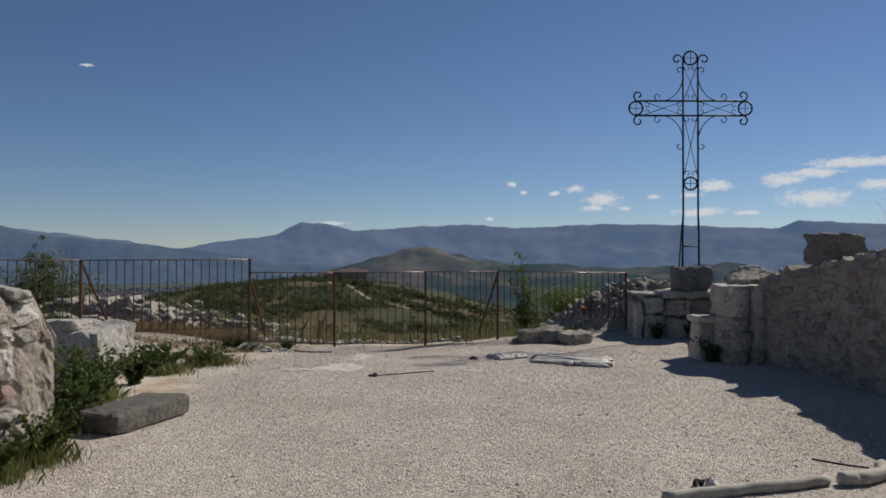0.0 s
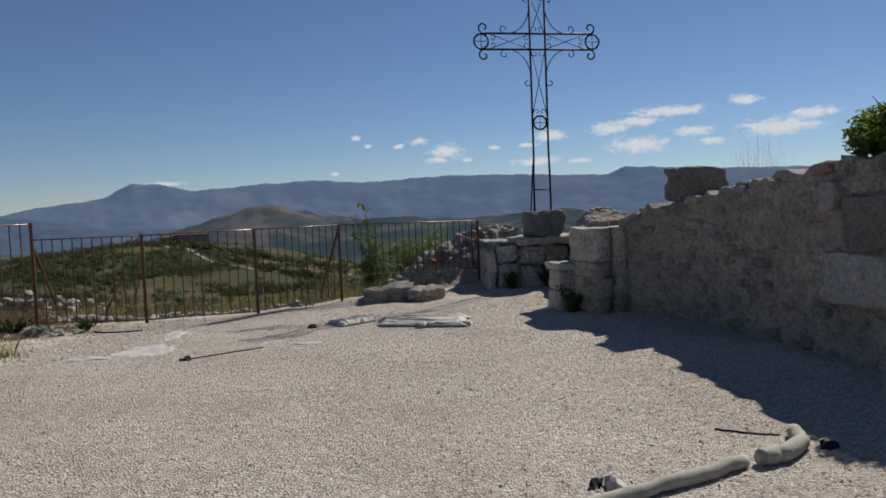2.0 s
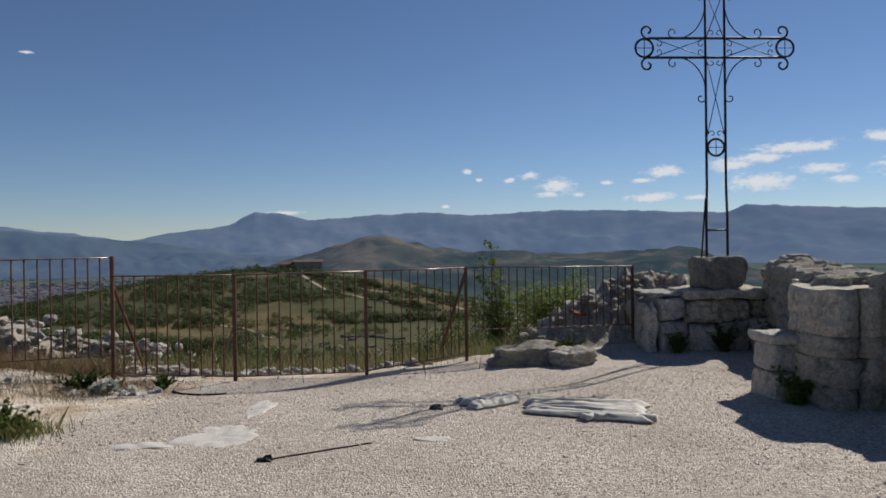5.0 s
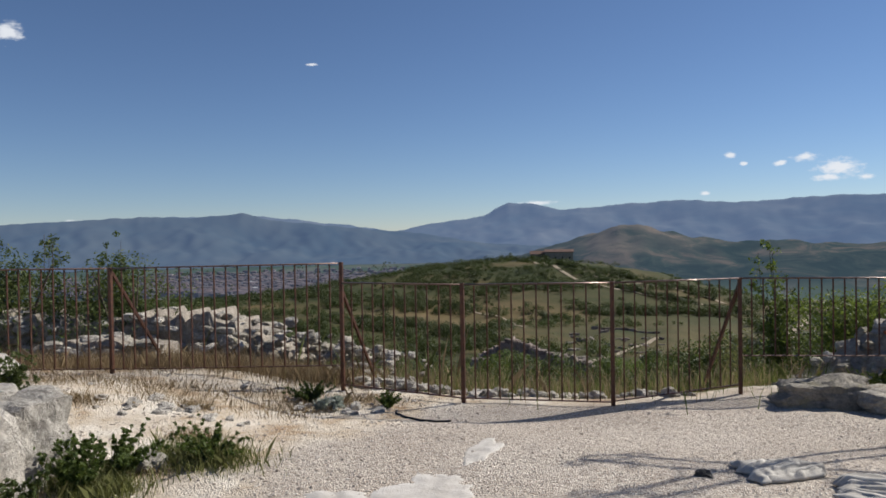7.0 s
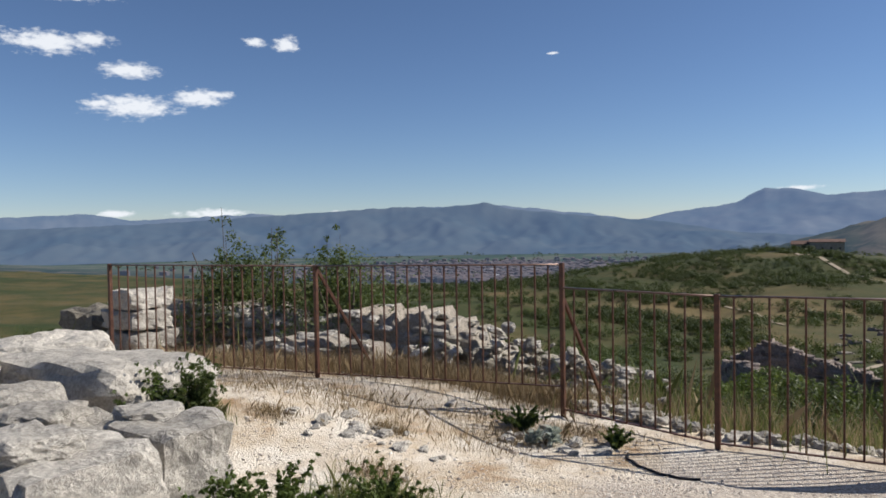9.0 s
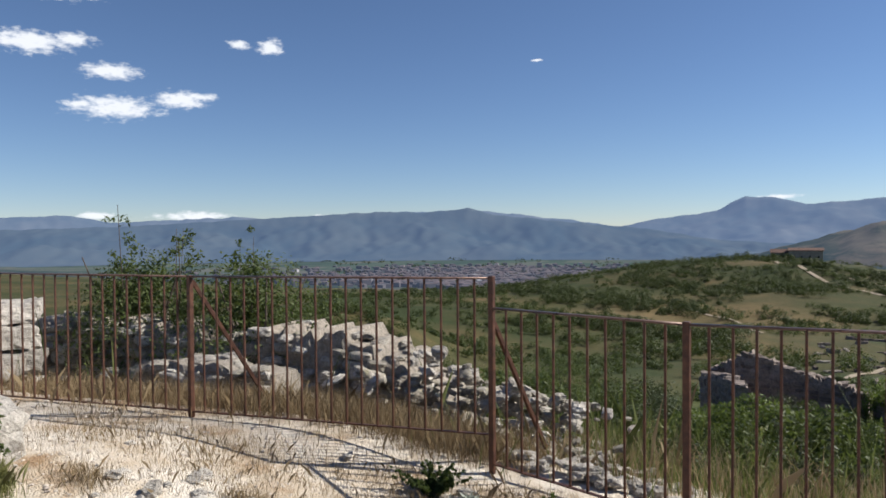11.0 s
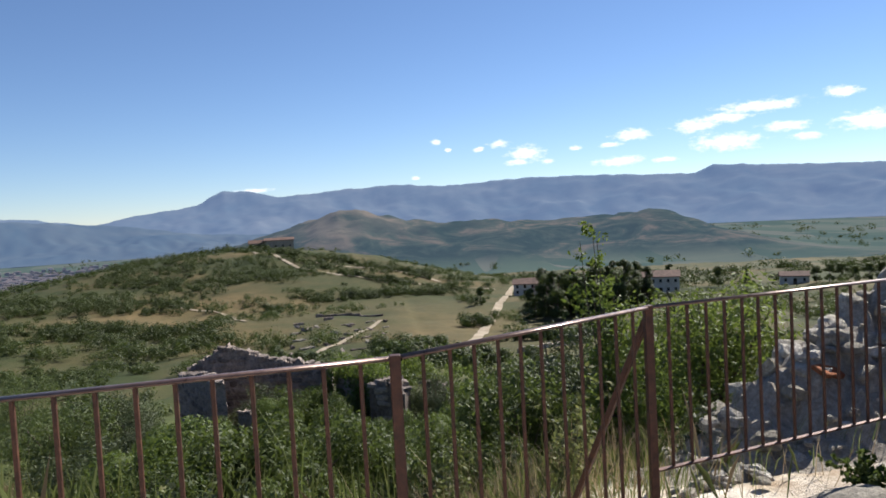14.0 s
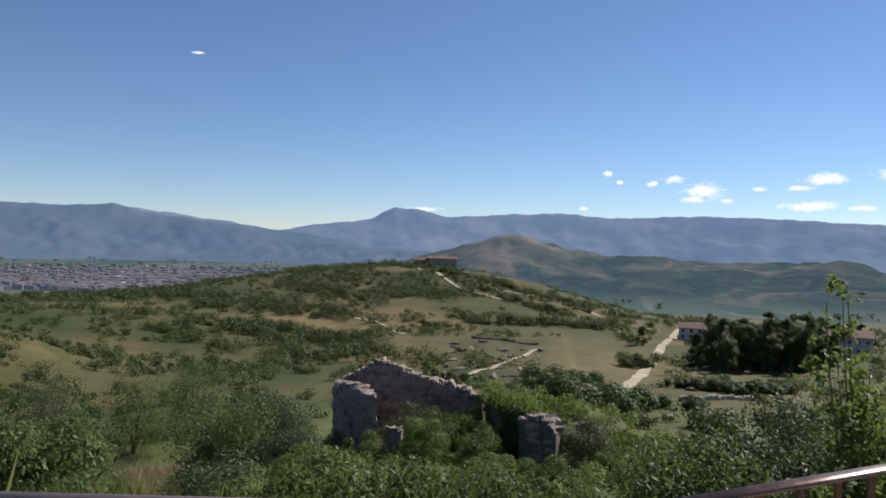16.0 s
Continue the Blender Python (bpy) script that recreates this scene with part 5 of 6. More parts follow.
# dry and green grass
blades("dry_grass", "dry straw-coloured grass along the rubble wall", [(-8.4, 10.4, 0.5), (-7.3, 10.45, 0.45), (-6.3, 10.75, 0.4), (-5.4, 10.9, 0.4), (-4.6, 11.2, 0.4), (-3.8, 11.3, 0.35), (-6.8, 11.4, 0.4), (-5.0, 11.6, 0.4), (-7.9, 11.2, 0.5)], 42000, 0.17, 0.0022, M_DRY, 31, 0.9)
blades("dry_grass", "tufts of dry grass on the trodden dirt", [(-3.35, 8.45, 0.13), (-4.4, 9.7, 0.3), (-3.6, 10.3, 0.25), (-3.0, 10.35, 0.2), (-5.0, 9.6, 0.35), (-6.2, 9.7, 0.35), (-4.7, 8.7, 0.12), (-2.7, 10.5, 0.2), (-3.9, 9.2, 0.1), (-3.3, 7.7, 0.12), (-3.9, 9.9, 0.35), (-4.5, 9.3, 0.3), (-3.3, 9.6, 0.25), (-5.6, 9.2, 0.3), (-3.2, 10.0, 0.22)], 9000, 0.055, 0.0016, M_DRY, 32, 1.3)
blades("green_grass", "tall grass and weeds on the slope below the fence", [(x, float(rim_y(x)) + 1.7 + 1.9 * (k % 4), 0.9) for k, x in enumerate(np.arange(-3.2, 3.0, 0.32))], 16000, 0.24, 0.0035, M_GRASS, 33, 0.9)
blades("dry_grass", "dry stalks among the weeds below the fence", [(x, float(rim_y(x)) + 1.0 + 0.9 * (k % 3), 0.5) for k, x in enumerate(np.arange(-3.2, 2.0, 0.3))], 2800, 0.30, 0.003, M_DRY, 34, 0.9)
blades("dry_grass", "dry tan grass in a clearing on the slope", [(-0.5 + q * math.sin(radians(-29.4)), 9.46 + q * math.cos(radians(-29.4)), 0.035 * q) for q in range(14, 46, 3)], 14000, 0.30, 0.010, M_DRY, 39, 0.9)
blades("green_grass", "green meadow grass behind the rubble wall", [(x, float(rim_y(x)) + 4.5 + 2.5 * (k % 4), 1.5) for k, x in enumerate(np.arange(-16, -1.5, 0.35))], 26000, 0.55, 0.008, M_GRASS, 35, 0.5)
blades("dry_grass", "dry stalks on the wall top", [(4.75, 6.7, 0.12), (4.8, 6.4, 0.1)], 50, 0.34, 0.0011, M_DRY, 36, 0.8).location.z = 1.52
blades("green_grass", "lush grass and weeds at the foot of the wall and blocks", [(-3.05, 4.75, 0.16), (-3.2, 5.3, 0.2), (-3.35, 5.8, 0.14), (-2.72, 3.7, 0.14), (-2.75, 3.3, 0.12), (-3.3, 7.3, 0.16), (-3.0, 8.0, 0.22), (-5.0, 8.25, 0.1)], 12000, 0.10, 0.003, M_GRASS, 38, 1.1)
blades("green_grass", "grass at the pier's step", [(3.5, 8.42, 0.04)], 120, 0.16, 0.003, M_GRASS, 37, 0.6)


# ---- scrub on the hills: clumps past counting ----
def scrub(name, label, spots, material, leaves, leaf, seed):
    r = np.random.default_rng(seed)
    Vs, Fs, base = [], [], 0
    for x, y, s in spots:
        z = float(land_z(x, y))
        n = 4 + int(3 * r.random())
        cs = [(x + r.normal(0, 0.36) * s, y + r.normal(0, 0.36) * s, z + s * r.uniform(0.08, 0.42)) for _ in range(n)]
        rs = [s * r.uniform(0.18, 0.38) for _ in range(n)]
        V, F = leaf_cloud(r, cs, rs, leaves, leaf * s ** 0.5, squash=0.8, shell=0.35, soft=0.8)
        Vs.append(V)
        Fs += (F + base).tolist()
        base += len(V)
    return tagged(mesh_ob(name, np.concatenate(Vs).tolist(), Fs, material), label, "scrub", kind="stuff")


r5 = np.random.default_rng(88)
spots = []
while len(spots) < 1700:
    x, y = r5.uniform(-260, 110), r5.uniform(75, 425)
    h = math.degrees(math.atan2(x, y))
    if not -52 < h < 32:
        continue
    band = wav(x * 0.55, y, 62, 91) + 0.6 * wav(x, y, 24, 92)
    field = math.exp(-((x + 58) / 52) ** 2 - ((y - 236) / 28) ** 2) + math.exp(-((x + 20) / 26) ** 2 - ((y - 365) / 40) ** 2) + math.exp(-((x - 22) / 22) ** 2 - ((y - 185) / 34) ** 2) + math.exp(-((x + 70) / 16) ** 2 - ((y - 352) / 14) ** 2)
    ruin = math.exp(-((x + 12) / 18) ** 2 - ((y - 160) / 45) ** 2)
    if band < -0.1 + 0.65 * field + 1.2 * ruin:
        continue
    near = math.hypot(x, y)
    if abs(x - np.interp(y, [109, 128, 169, 216, 288], [8.3, 11.8, 21.2, 32.8, 50.3])) < 6 and 100 < y < 295:
        continue
    spots.append((x, y, r5.uniform(1.3, 3.6) + (1.2 if len(spots) < 700 else 0.3)))
# rows of shrubs along the old field edges
ROWS = [([(-200, 322), (-143, 273), (-112, 265), (-84, 248), (-62, 240)], 90, 7, 4.6), ([(-97, 188), (-84, 201), (-67, 199), (-49, 181), (-42, 157)], 70, 6, 4.6), ([(-130, 392), (-119, 383), (-77, 315), (-55, 305), (-39, 293)], 100, 11, 5.0),
        ([(-50, 358), (-45, 351), (-32, 332), (-13, 298), (0, 287), (11, 288), (29, 276)], 80, 2.0, 3.2), ([(-113, 315), (-81, 292), (-57, 268)], 45, 7, 4.2), ([(-22, 250), (-5, 255), (14, 262), (27, 280)], 55, 3.0, 4.4),
        ([(-24, 345), (-12, 333), (6, 318), (22, 305)], 45, 3.5, 4.4), ([(-170, 300), (-150, 360), (-130, 400), (-95, 402)], 50, 9, 4.6), ([(-36, 226), (-30, 232)], 5, 2, 4.4)]
rows_of = []
for pts, n, spread, size in ROWS:
    P = np.array(pts, float)
    for _ in range(int(n * 1.5)):
        u = r5.random() * (len(P) - 1)
        rows_of.append((float(np.interp(u, range(len(P)), P[:, 0])) + r5.normal(0, spread), float(np.interp(u, range(len(P)), P[:, 1])) + r5.normal(0, spread), size * r5.uniform(0.5, 1.45)))
scrub("hill_scrub", "dark green shrubs in rows over the dry hill", rows_of, M_FARDARK, 480, 0.125, 1)
scrub("hill_scrub", "green scrub scattered over the dry hill", spots[:700], M_FARLEAF, 380, 0.13, 2)
scrub("hill_scrub", "pale green low scrub scattered over the dry hill", spots[700:], M_FARPALE, 260, 0.13, 5)
under = []
while len(under) < 700:
    hd, rr = r5.uniform(-60, 45), 6 + 60 * r5.random() ** 0.9
    x, y = EYE_END[0] + rr * math.sin(radians(hd)), EYE_END[1] + rr * math.cos(radians(hd))
    d = float(y - rim_y(x)) * 0.92
    s = r5.uniform(0.5, 1.3)
    if d < 3.2 or (x < -2.4 and d < 4) or math.degrees(math.atan2(float(land_z(x, y)) + s * 0.9 - 1.7, rr)) > slope_limit(hd) or (-12 < x < -2.5 and 40.5 < y < 47) or (-34 < hd < -25.5 and rr < 50):
        continue
    under.append((x, y, s))
scrub("undergrowth", "tangled green undergrowth on the slope below the terrace", under[:350], M_LEAF, 420, 0.06, 11)
scrub("undergrowth", "bright green undergrowth on the slope below the terrace", under[350:], M_FRESH, 420, 0.06, 12)
# a band of hedge trees across the hollow, and trees by the far houses
hedge = [(x, y, r5.uniform(3.5, 6)) for x, y in ((-92 + 2.6 * k + r5.normal(0, 2), 178 - 0.75 * k + r5.normal(0, 4)) for k in range(34))]
hedge += [(x, y, r5.uniform(3, 5)) for x, y in ((-140 + 3 * k + r5.normal(0, 3), 205 + r5.normal(0, 6)) for k in range(22))]
hedge += [(34 + 1.7 * k + r5.normal(0, 1), 196 + 0.4 * k + r5.normal(0, 3), r5.uniform(3.5, 6)) for k in range(18)]
hedge += [(27, 150, 4), (-25, 150, 4)]
hedge += [(r5.uniform(-60, 45), r5.uniform(66, 130), r5.uniform(1.6, 3.4)) for _ in range(60)]
hedge += [(r5.uniform(-150, -48), r5.uniform(35, 150), r5.uniform(1.4, 3.6)) for _ in range(260)]
hedge += [(-87 + r5.normal(0, 22), 100 + r5.normal(0, 20), r5.uniform(1.6, 3.4)) for _ in range(110)]
hedge += [(r5.uniform(75, 150), r5.uniform(150, 235), r5.uniform(2.5, 5)) for _ in range(110)]
scrub("hedge", "dark green hedge trees across the hollow", hedge, M_FARLEAF, 360, 0.13, 3)
rounds = [(4.5, 86, 5.6), (3.6, 87, 4.2), (15.3, 78.6, 4.6), (16.4, 79.4, 3.6), (22.3, 178, 6.2), (23.4, 180, 5.0), (9.4, 96.5, 4.0), (11.6, 98, 4.2), (13.0, 103, 3.6), (2.0, 108, 4.6), (-1.0, 112, 4.0), (19.0, 104, 2.6), (6.4, 118, 4.0), (9.8, 124, 3.6), (-14, 128, 3.4), (-19, 140, 3.8)]
rounds += [(25.5 + 1.3 * k, 135.5 + 0.3 * k + r5.normal(0, 0.6), r5.uniform(2.6, 3.8)) for k in range(13)]
scrub("round_shrubs", "rounded dark green shrubs in the hollow", rounds, M_FARLEAF, 2600, 0.115, 6)
farwood = [(-92 + 2.6 * k + r5.normal(0, 1), 392 + r5.normal(0, 2), r5.uniform(5, 8)) for k in range(13)] + [(r5.uniform(60, 330), r5.uniform(255, 420), r5.uniform(5, 9)) for _ in range(150)] + [(r5.uniform(-320, -150), r5.uniform(200, 420), r5.uniform(3, 6)) for _ in range(110)]
scrub("far_wood", "dark trees in the flat land behind the houses", farwood, M_FARDARK, 260, 0.2, 4)


def tree(label, seed, height, crown, leaves, leaf, material):
    r = np.random.default_rng(seed)
    own = thing("tree", label, "tree")
    V, F = tube_mesh([(0, 0, -0.3), (0.05, 0, height * 0.3), (0, 0.08, height * 0.6), (0.06, 0, height * 0.92)], 0.028 * height, 8, 0.2)
    for k in range(7):
        a, z = r.uniform(0, 6.28), height * r.uniform(0.25, 0.7)
        v, f = tube_mesh([(0, 0, z), (crown * 0.4 * math.cos(a), crown * 0.4 * math.sin(a), z + height * 0.08), (crown * 0.75 * math.cos(a), crown * 0.75 * math.sin(a), z + height * 0.2)], 0.009 * height, 5, 0.3)
        F += [tuple(i + len(V) for i in q) for q in f]
        V += v
    mesh_ob("trunk", V, F, M_BARK, own)
    cs, rs = [], []
    for k in range(22):
        u = r.random()
        rad = crown * (0.35 + 0.65 * math.sin(math.pi * min(1, 0.15 + 0.85 * u)) ** 0.8) * 0.62 * r.random() ** 0.5
        a = r.uniform(0, 6.28)
        cs.append((rad * math.cos(a), rad * math.sin(a), height * (0.2 + 0.72 * u)))
        rs.append(crown * r.uniform(0.2, 0.38))
    V, F = leaf_cloud(r, cs, rs, leaves, leaf, shell=0.5, soft=1.0)
    mesh_ob("crown", V.tolist(), F.tolist(), material, own)
    return own


t1, t2 = tree("tall dark conifer-like tree beside the far houses", 201, 13, 3.6, 11000, 0.17, M_FARDARK), tree("round dark green tree beside the far houses", 202, 10, 4.4, 12000, 0.17, M_FARLEAF)
first = {0: True, 1: True}
TREES = [(41 + 4.0 * (k % 9) + r5.normal(0, 1), 191 + 6 * (k // 9) + 1.2 * (k % 9) + r5.normal(0, 1.5), k % 2, r5.uniform(0.85, 1.2) * (0.62 if k % 9 == 0 else 1.0)) for k in range(36)]
TREES += [(108, 272, 0, 0.8), (88, 262, 1, 0.8), (122, 262, 1, 0.85), (131, 258, 0, 0.6), (28.5, 220, 1, 0.6)] + [(146 + 4 * k, 240 - k, 1, 0.62 + 0.06 * (k % 3)) for k in range(7)]
for x, y, i, s in TREES:
    src = (t1, t2)[i]
    m4 = pose(x, y, float(land_z(x, y)) - (1.8 if y > 390 else 0.6), 0, 0, r5.uniform(0, 360))
    if first[i]:
        src.matrix_world, ob, first[i] = m4, src, False
    else:
        ob = copy_thing(src, m4)
    ob.scale = (s, s, s)
    ob["group"] = "trees by the houses"

# ---- roofless house in the hollow ----
ruin = thing("ruined_house", "roofless ruined stone house overgrown with climbers", "ruin")
gz = float(land_z(-7, 44)) - 0.6
FARROCK = [rock_mesh("stone", 80 + k, M_FARWALL, 0.8, 0.14, 2) for k in range(5)]
masonry(ruin, [(-3.2, 45.9), (-10.9, 46.2)], lambda s: float(np.interp(s, [0, 1.5, 3.2, 4.6, 5.4, 6.2, 7.7], [-6.1, -5.6, -5.3, -4.8, -4.55, -5.0, -5.9])), gz, 0.6, 0.55, 0.30, FARROCK, M_FARWALL, 41, 0.05, jag=0.3)
masonry(ruin, [(-8.05, 40.6), (-10.9, 45.6)], lambda s: float(np.interp(s, [0, 2, 4, 6], [-5.2, -5.15, -5.5, -5.8])), gz, 0.6, 0.6, 0.32, FARROCK, M_FARWALL, 42, 0.05, jag=0.25)
masonry(ruin, [(0.35, 38.9), (-1.15, 39.3)], lambda s: float(np.interp(s, [0, 0.5, 1.0, 1.6], [-5.9, -5.5, -5.3, -5.6])), gz + 0.5, 0.7, 0.5, 0.3, FARROCK, M_FARWALL, 43, 0.05, jag=0.3)
masonry(ruin, [(-6.3, 40.4), (-7.0, 40.5)], lambda s: -6.6, gz, 0.6, 0.5, 0.3, FARROCK, M_FARWALL, 44, 0.05, jag=0.3)
masonry(ruin, [(0.1, 39.6), (-3.0, 45.5)], lambda s: float(np.interp(s, [0, 2, 4, 7], [-5.6, -5.75, -5.8, -5.9])), gz, 0.6, 0.55, 0.3, FARROCK, M_FARWALL, 45, 0.05, jag=0.3)
masonry(ruin, [(2.3, 42.6), (1.3, 43.2)], lambda s: -6.5, gz, 0.6, 0.5, 0.3, FARROCK, M_FARWALL, 46, 0.05, jag=0.3)
ivy_r = np.random.default_rng(5)
for label, line, top, n, seed in (("climbing ivy over the ruined wall", ((-2.9, 45.2), (-0.35, 40.9)), -5.25, 7500, 301), ("ivy-covered broken wall beside the ruin", ((-1.9, 46.0), (7.4, 42.0)), -5.1, 15000, 302)):
    ivy = thing("ivy", label, "ivy")
    (ax, ay), (bx, by) = line
    cs, rs = [], []
    for k in range(70):
        u = ivy_r.random()
        cs.append((ax + (bx - ax) * u + ivy_r.normal(0, 0.2), ay + (by - ay) * u + ivy_r.normal(0, 0.35), top - 1.4 * u * (seed == 302) - ivy_r.uniform(0.1, 2.8 if seed == 302 else 1.5)))
        rs.append(ivy_r.uniform(0.3, 0.5))
    V, F = leaf_cloud(ivy_r, cs, rs, n, 0.085, shell=0.6)
    mesh_ob("leaves", V.tolist(), F.tolist(), M_IVY, ivy)

# ---- excavated foundations farther down ----
dig = thing("foundations", "low grey excavated foundation walls in the hollow", "ruin")
dr = np.random.default_rng(9)
for k in range(38):
    x, y = -22 + 3.6 * (k % 7) + dr.normal(0, 1.1), 136 + 11 * (k // 7) + dr.normal(0, 2.4)
    z = float(land_z(x, y))
    a = (20 if k % 2 else 110) + dr.normal(0, 9)
    w = dr.uniform(1.2, 4.6)
    rough_block("low_wall", -w / 2, -0.3, -0.4, w / 2, 0.3, dr.uniform(0.12, 0.55), (M_FARWALL, M_RUBBLE)[k % 3 == 0], dig, 400 + k, 0.13).matrix_local = pose(x, y, z, 0, 0, a)
for k in range(9):
    u = k / 8
    for x, y, a, mt in ((-17.5 + 16 * u, 203 - 5 * u, 4, M_FARWALL), (21 + 12.3 * u, 120 + 9.8 * u - 5 * u * (1 - u), 38, M_RUBBLE)):
        rough_block("low_wall", -0.95, -0.3, -0.5, 0.95, 0.3, dr.uniform(0.35, 0.75), mt, dig, 460 + k, 0.12).matrix_local = pose(x, y, float(land_z(x, y)), 0, 0, a + dr.normal(0, 6))

# ---- tracks ----
m = Nodes("chalk_track")
M_TRACK = m.done(m.ramp(m.noise(0.5, 6), [(0.3, (0.27, 0.225, 0.165)), (0.7, (0.40, 0.345, 0.275))]), 1.0, spec=0.0)


def track(name, label, pts, width, material=None):
    P = np.array(pts, float)
    seg = np.concatenate([[0], np.cumsum(np.hypot(*np.diff(P, axis=0).T))])
    s = np.arange(0, seg[-1], 1.5)
    X, Y = np.interp(s, seg, P[:, 0]), np.interp(s, seg, P[:, 1])
    k = np.ones(9) / 9
    if len(X) > 20:
        X[4:-4], Y[4:-4] = np.convolve(X, k, "valid"), np.convolve(Y, k, "valid")
    dx, dy = np.gradient(X), np.gradient(Y)
    n = np.hypot(dx, dy)
    V, F = [], []
    for i in range(len(X)):
        w = width * (1 + 0.05 * math.sin(i * 1.7) + 0.1 * math.sin(i * 0.35))
        for o in (-0.5, 0, 0.5):
            x, y = X[i] - dy[i] / n[i] * o * w, Y[i] + dx[i] / n[i] * o * w
            V.append((x, y, float(land_z(x, y)) + 0.22))
    for i in range(len(X) - 1):
        for j in (0, 1):
            F.append((i * 3 + j, i * 3 + j + 1, i * 3 + j + 4, i * 3 + j + 3)[::-1])
    return tagged(mesh_ob(name, V, F, material or M_TRACK, smooth=True), label, "road", kind="structure")


track("road", "pale dirt road leading down from the houses", [(56, 300), (50.3, 288), (32.8, 216), (19.5, 157), (13.6, 130), (9, 111), (3, 107)], 2.2)
track("road_2", "pale track along the hill below the chapel", [(-63, 374), (-52, 350), (-41.7, 329), (-24.4, 305), (-7.7, 290), (9.6, 289), (26, 287), (44, 284)], 1.9)
track("road_5", "pale path beside the excavated walls", [(-12.5, 139), (-9, 151), (-6.6, 160), (-3.8, 171), (-0.9, 182)], 1.3)
track("road_3", "pale footpath across the dry field", [(-70, 250), (-60, 242), (-48, 231), (-36, 200)], 1.1)
track("road_4", "pale farm track on the hill shoulder", [(-30, 330), (-10, 322), (10, 312), (24, 300)], 2.0)

# ---- far buildings ----
m = Nodes("cream_plaster")
M_PLASTER = m.done(m.ramp(m.noise(0.8, 6), [(0.3, (0.42, 0.38, 0.33)), (0.7, (0.58, 0.54, 0.48))]), 0.9)
m = Nodes("old_stone_wall")
M_OLDWALL = m.done(m.ramp(m.noise(0.9, 7), [(0.3, (0.26, 0.21, 0.16)), (0.7, (0.40, 0.33, 0.26))]), 0.95)
m = Nodes("red_roof_tiles")
wv = m.add("ShaderNodeTexWave")
wv.inputs["Scale"].default_value, wv.inputs["Distortion"].default_value = 3.0, 1.5
m.link(m.pos, wv.inputs["Vector"])
M_ROOF = m.done(m.mix(0.3, m.ramp(m.noise(0.7, 6), [(0.3, (0.11, 0.068, 0.055)), (0.7, (0.19, 0.115, 0.092))]), wv.outputs[0], "MULTIPLY"), 0.9)
m = Nodes("dark_window")
M_PANE = m.done((0.02, 0.022, 0.026), 0.15, spec=0.5)


def house(name, label, place, w, d, h, roof_h, rz, wall_mat, roof_mat, windows=3, floors=1, door=True):
    own = thing(name, label, "house", place, rz=rz)
    part("wall", box_bm(-w / 2, -d / 2, -1.5, w / 2, d / 2, h), wall_mat, own)
    e = 0.45
    V = [(-w / 2 - e, -d / 2 - e, h), (w / 2 + e, -d / 2 - e, h), (w / 2 + e, d / 2 + e, h), (-w / 2 - e, d / 2 + e, h), (-w / 2 - e, 0, h + roof_h), (w / 2 + e, 0, h + roof_h)]
    V += [(x, y, z + 0.25) for x, y, z in V]
    F = [(6, 7, 11, 10), (8, 9, 10, 11), (0, 1, 7, 6), (2, 3, 9, 8), (0, 6, 10, 4), (3, 4, 10, 9), (1, 5, 11, 7), (2, 8, 11, 5), (0, 4, 5, 1), (2, 5, 4, 3), (0, 3, 4), (1, 5, 2)]
    mesh_ob("roof", V, F, roof_mat, own)
    for f in range(floors):
        for k in range(windows):
            x = -w / 2 + w * (k + 0.5) / windows
            z = h * (f + 0.35) / floors
            wd = part("window", box_bm(x - 0.55, -d / 2 - 0.06, z, x + 0.55, -d / 2 + 0.05, z + 1.3), wall_mat, own)
            part("pane", box_bm(x - 0.42, -d / 2 - 0.09, z + 0.12, x + 0.42, -d / 2 - 0.03, z + 1.18), M_PANE, wd)
    if door:
        part("door", box_bm(-0.6, -d / 2 - 0.08, 0, 0.6, -d / 2 + 0.02, 2.1), M_BARK, own)
    return own


def gl(x, y):
    return (x, y, float(land_z(x, y)))


house("chapel", "long old stone church on the hilltop", gl(-54, 402), 15, 8, 5.6, 1.3, 8, M_OLDWALL, M_ROOF, 4, 1)
house("chapel_annex", "low stone building beside the hilltop church", gl(-66, 404), 8, 7, 4.0, 1.8, 8, M_OLDWALL, M_ROOF, 2, 1)
house("farmhouse", "white farmhouse with a red tiled roof", gl(50.5, 262), 8, 7, 4.0, 1.5, -14, M_PLASTER, M_ROOF, 3, 2)
house("barn", "low stone barn with a red tiled roof", gl(54.5, 240), 9, 7, 3.0, 1.6, 20, M_OLDWALL, M_ROOF, 2, 1)
house("barn", "small outbuilding with a red tiled roof", gl(56, 275), 8, 6, 4.0, 1.6, -10, M_PLASTER, M_ROOF, 2, 1)
house("villa", "cream two-storey house with a tiled roof", gl(94, 246), 12, 9, 5.6, 1.8, -22, M_PLASTER, M_ROOF, 5, 2)
house("shed", "long low pale farm shed", gl(144, 250), 9, 6, 2.8, 1.4, -25, M_PLASTER, M_ROOF, 3, 1)


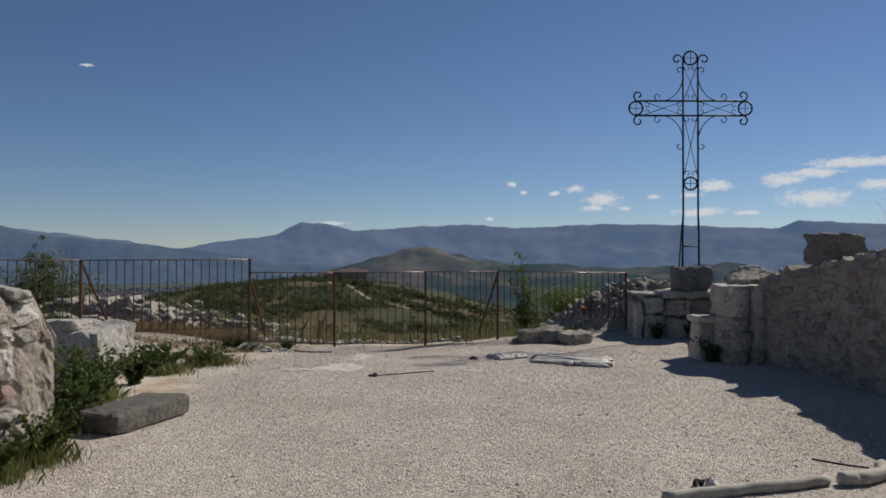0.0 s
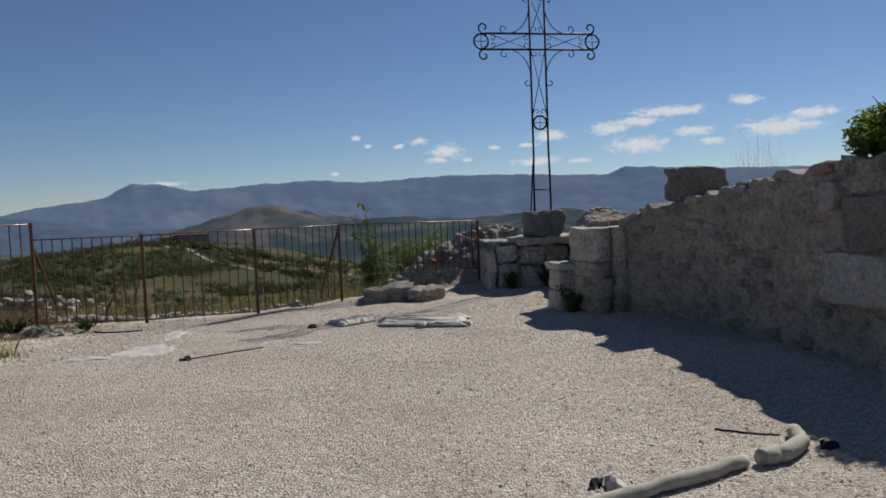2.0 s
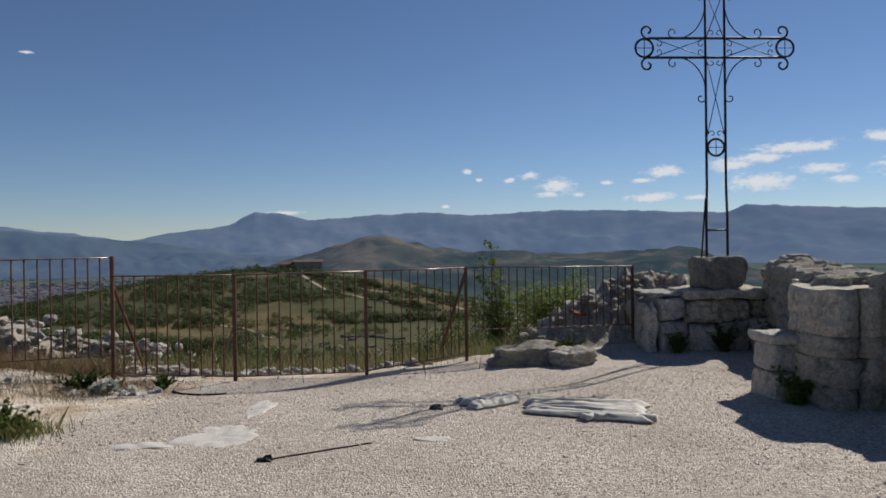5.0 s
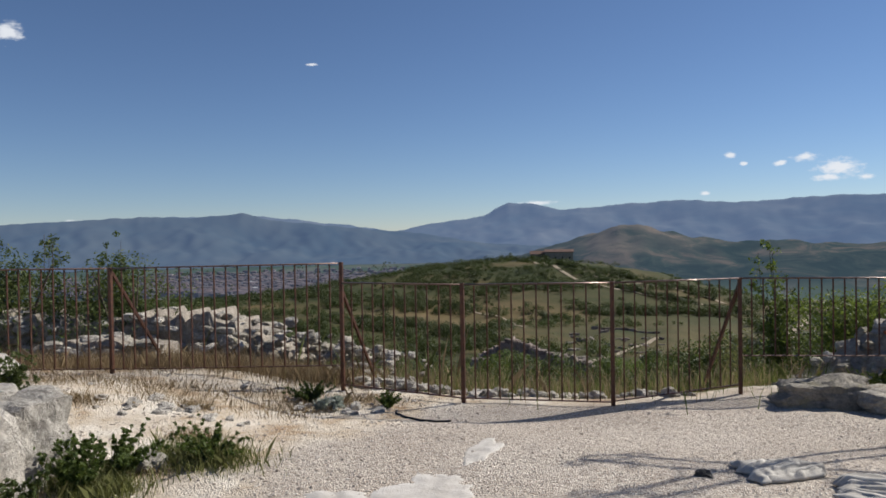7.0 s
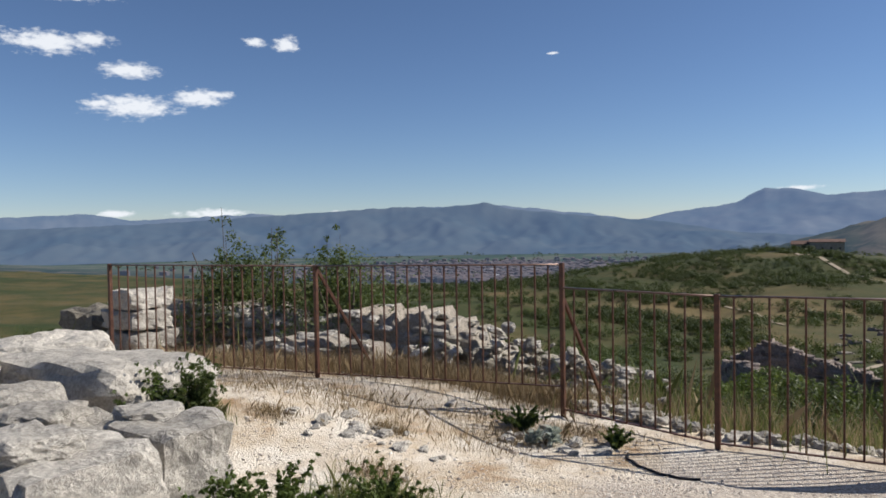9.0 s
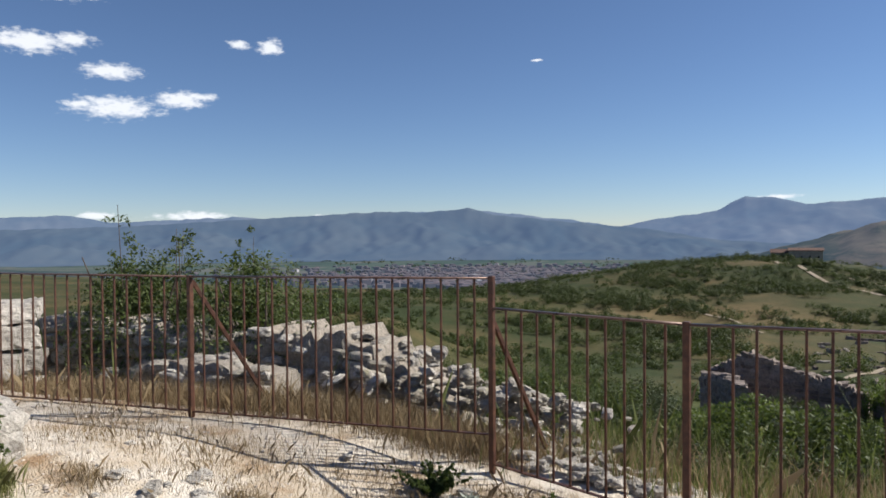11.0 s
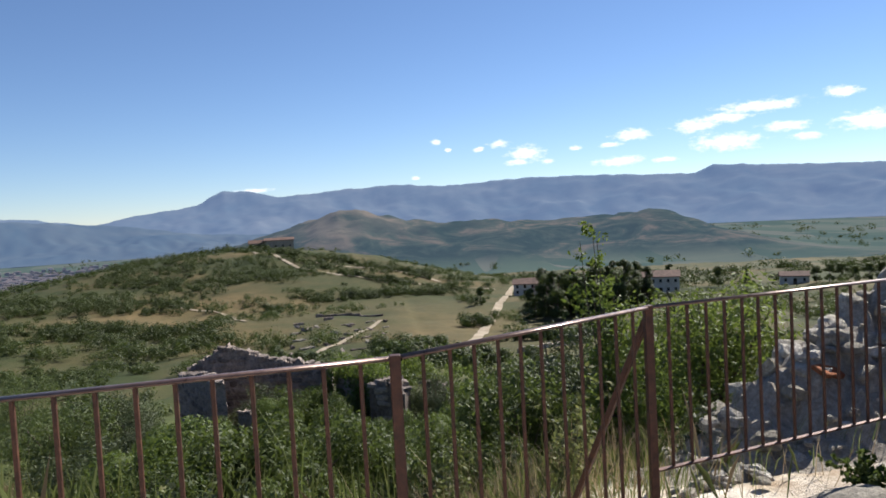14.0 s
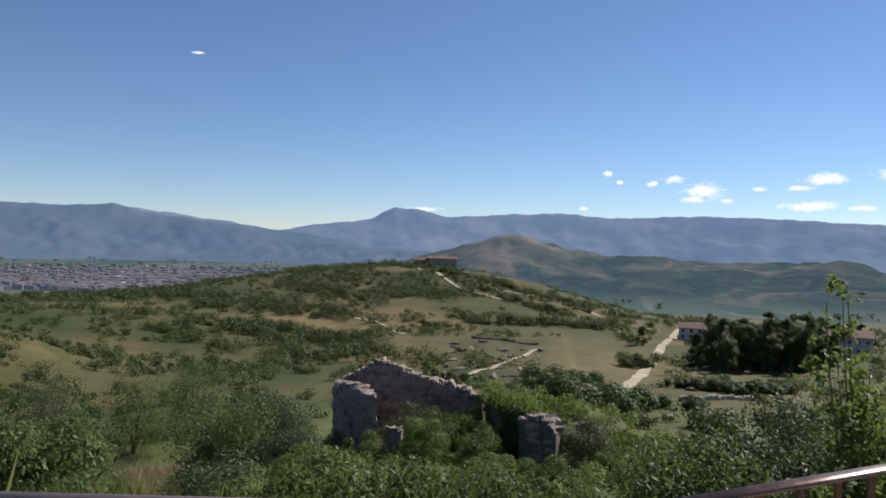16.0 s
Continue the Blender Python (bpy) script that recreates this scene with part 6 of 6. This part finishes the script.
def town():
    r = np.random.default_rng(61)
    Vs, Fs, mi = [], [], []
    n = 0
    cube = np.array([(-1, -1, 0), (1, -1, 0), (1, 1, 0), (-1, 1, 0), (-1, -1, 1), (1, -1, 1), (1, 1, 1), (-1, 1, 1), (0, 0, 1.25)], float)
    cf = [(0, 1, 5, 4), (1, 2, 6, 5), (2, 3, 7, 6), (3, 0, 4, 7), (4, 5, 8), (5, 6, 8), (6, 7, 8), (7, 4, 8)]
    while n < 2900:
        h, d = r.normal(-29, 9), r.uniform(960, 2000)
        if not -62 < h < -12 or (r.random() > 1.1 * math.exp(-((d - 1350) / 400) ** 2)):
            continue
        x, y = d * math.sin(radians(h)), d * math.cos(radians(h))
        w, l, z = r.uniform(3, 8), r.uniform(3, 8), r.uniform(3.5, 8)
        a = 0.4 + (0 if r.random() < 0.7 else 0.7)
        P = cube * np.array([w, l, z])
        Vs.append(np.stack([P[:, 0] * math.cos(a) - P[:, 1] * math.sin(a) + x, P[:, 0] * math.sin(a) + P[:, 1] * math.cos(a) + y, P[:, 2] + float(land_z(x, y)) - 0.5], -1))
        Fs += [tuple(i + n * 9 for i in q) for q in cf]
        flat = r.random() < 0.22
        mi += [0, 0, 0, 0] + [0 if flat else 1] * 4
        n += 1
    m = Nodes("town_walls_hazed")
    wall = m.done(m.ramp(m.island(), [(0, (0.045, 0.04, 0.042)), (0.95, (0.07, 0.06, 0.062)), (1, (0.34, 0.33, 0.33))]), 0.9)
    # distance haze over the town, added to the walls as blue emission
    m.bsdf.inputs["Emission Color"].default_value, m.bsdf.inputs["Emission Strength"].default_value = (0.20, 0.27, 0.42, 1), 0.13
    m = Nodes("town_roofs_hazed")
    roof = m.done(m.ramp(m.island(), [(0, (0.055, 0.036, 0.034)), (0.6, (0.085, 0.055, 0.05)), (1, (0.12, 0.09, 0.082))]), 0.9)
    # the same painted haze on the roofs
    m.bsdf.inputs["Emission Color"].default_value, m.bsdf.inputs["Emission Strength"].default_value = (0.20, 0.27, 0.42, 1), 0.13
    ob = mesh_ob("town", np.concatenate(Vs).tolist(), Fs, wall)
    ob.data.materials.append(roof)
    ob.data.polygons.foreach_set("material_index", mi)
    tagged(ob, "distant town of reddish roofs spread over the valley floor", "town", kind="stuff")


town()
valley = []
r6 = np.random.default_rng(19)
for _ in range(420):
    h, d = r6.uniform(-62, 36), r6.uniform(1000, 2500)
    valley.append((d * math.sin(radians(h)), d * math.cos(radians(h)), r6.uniform(8, 22)))
scrub("valley_trees", "rows of dark trees on the valley floor", [v for v in valley if land_z(v[0], v[1]) < -75], M_FARDARK, 60, 0.5, 8)
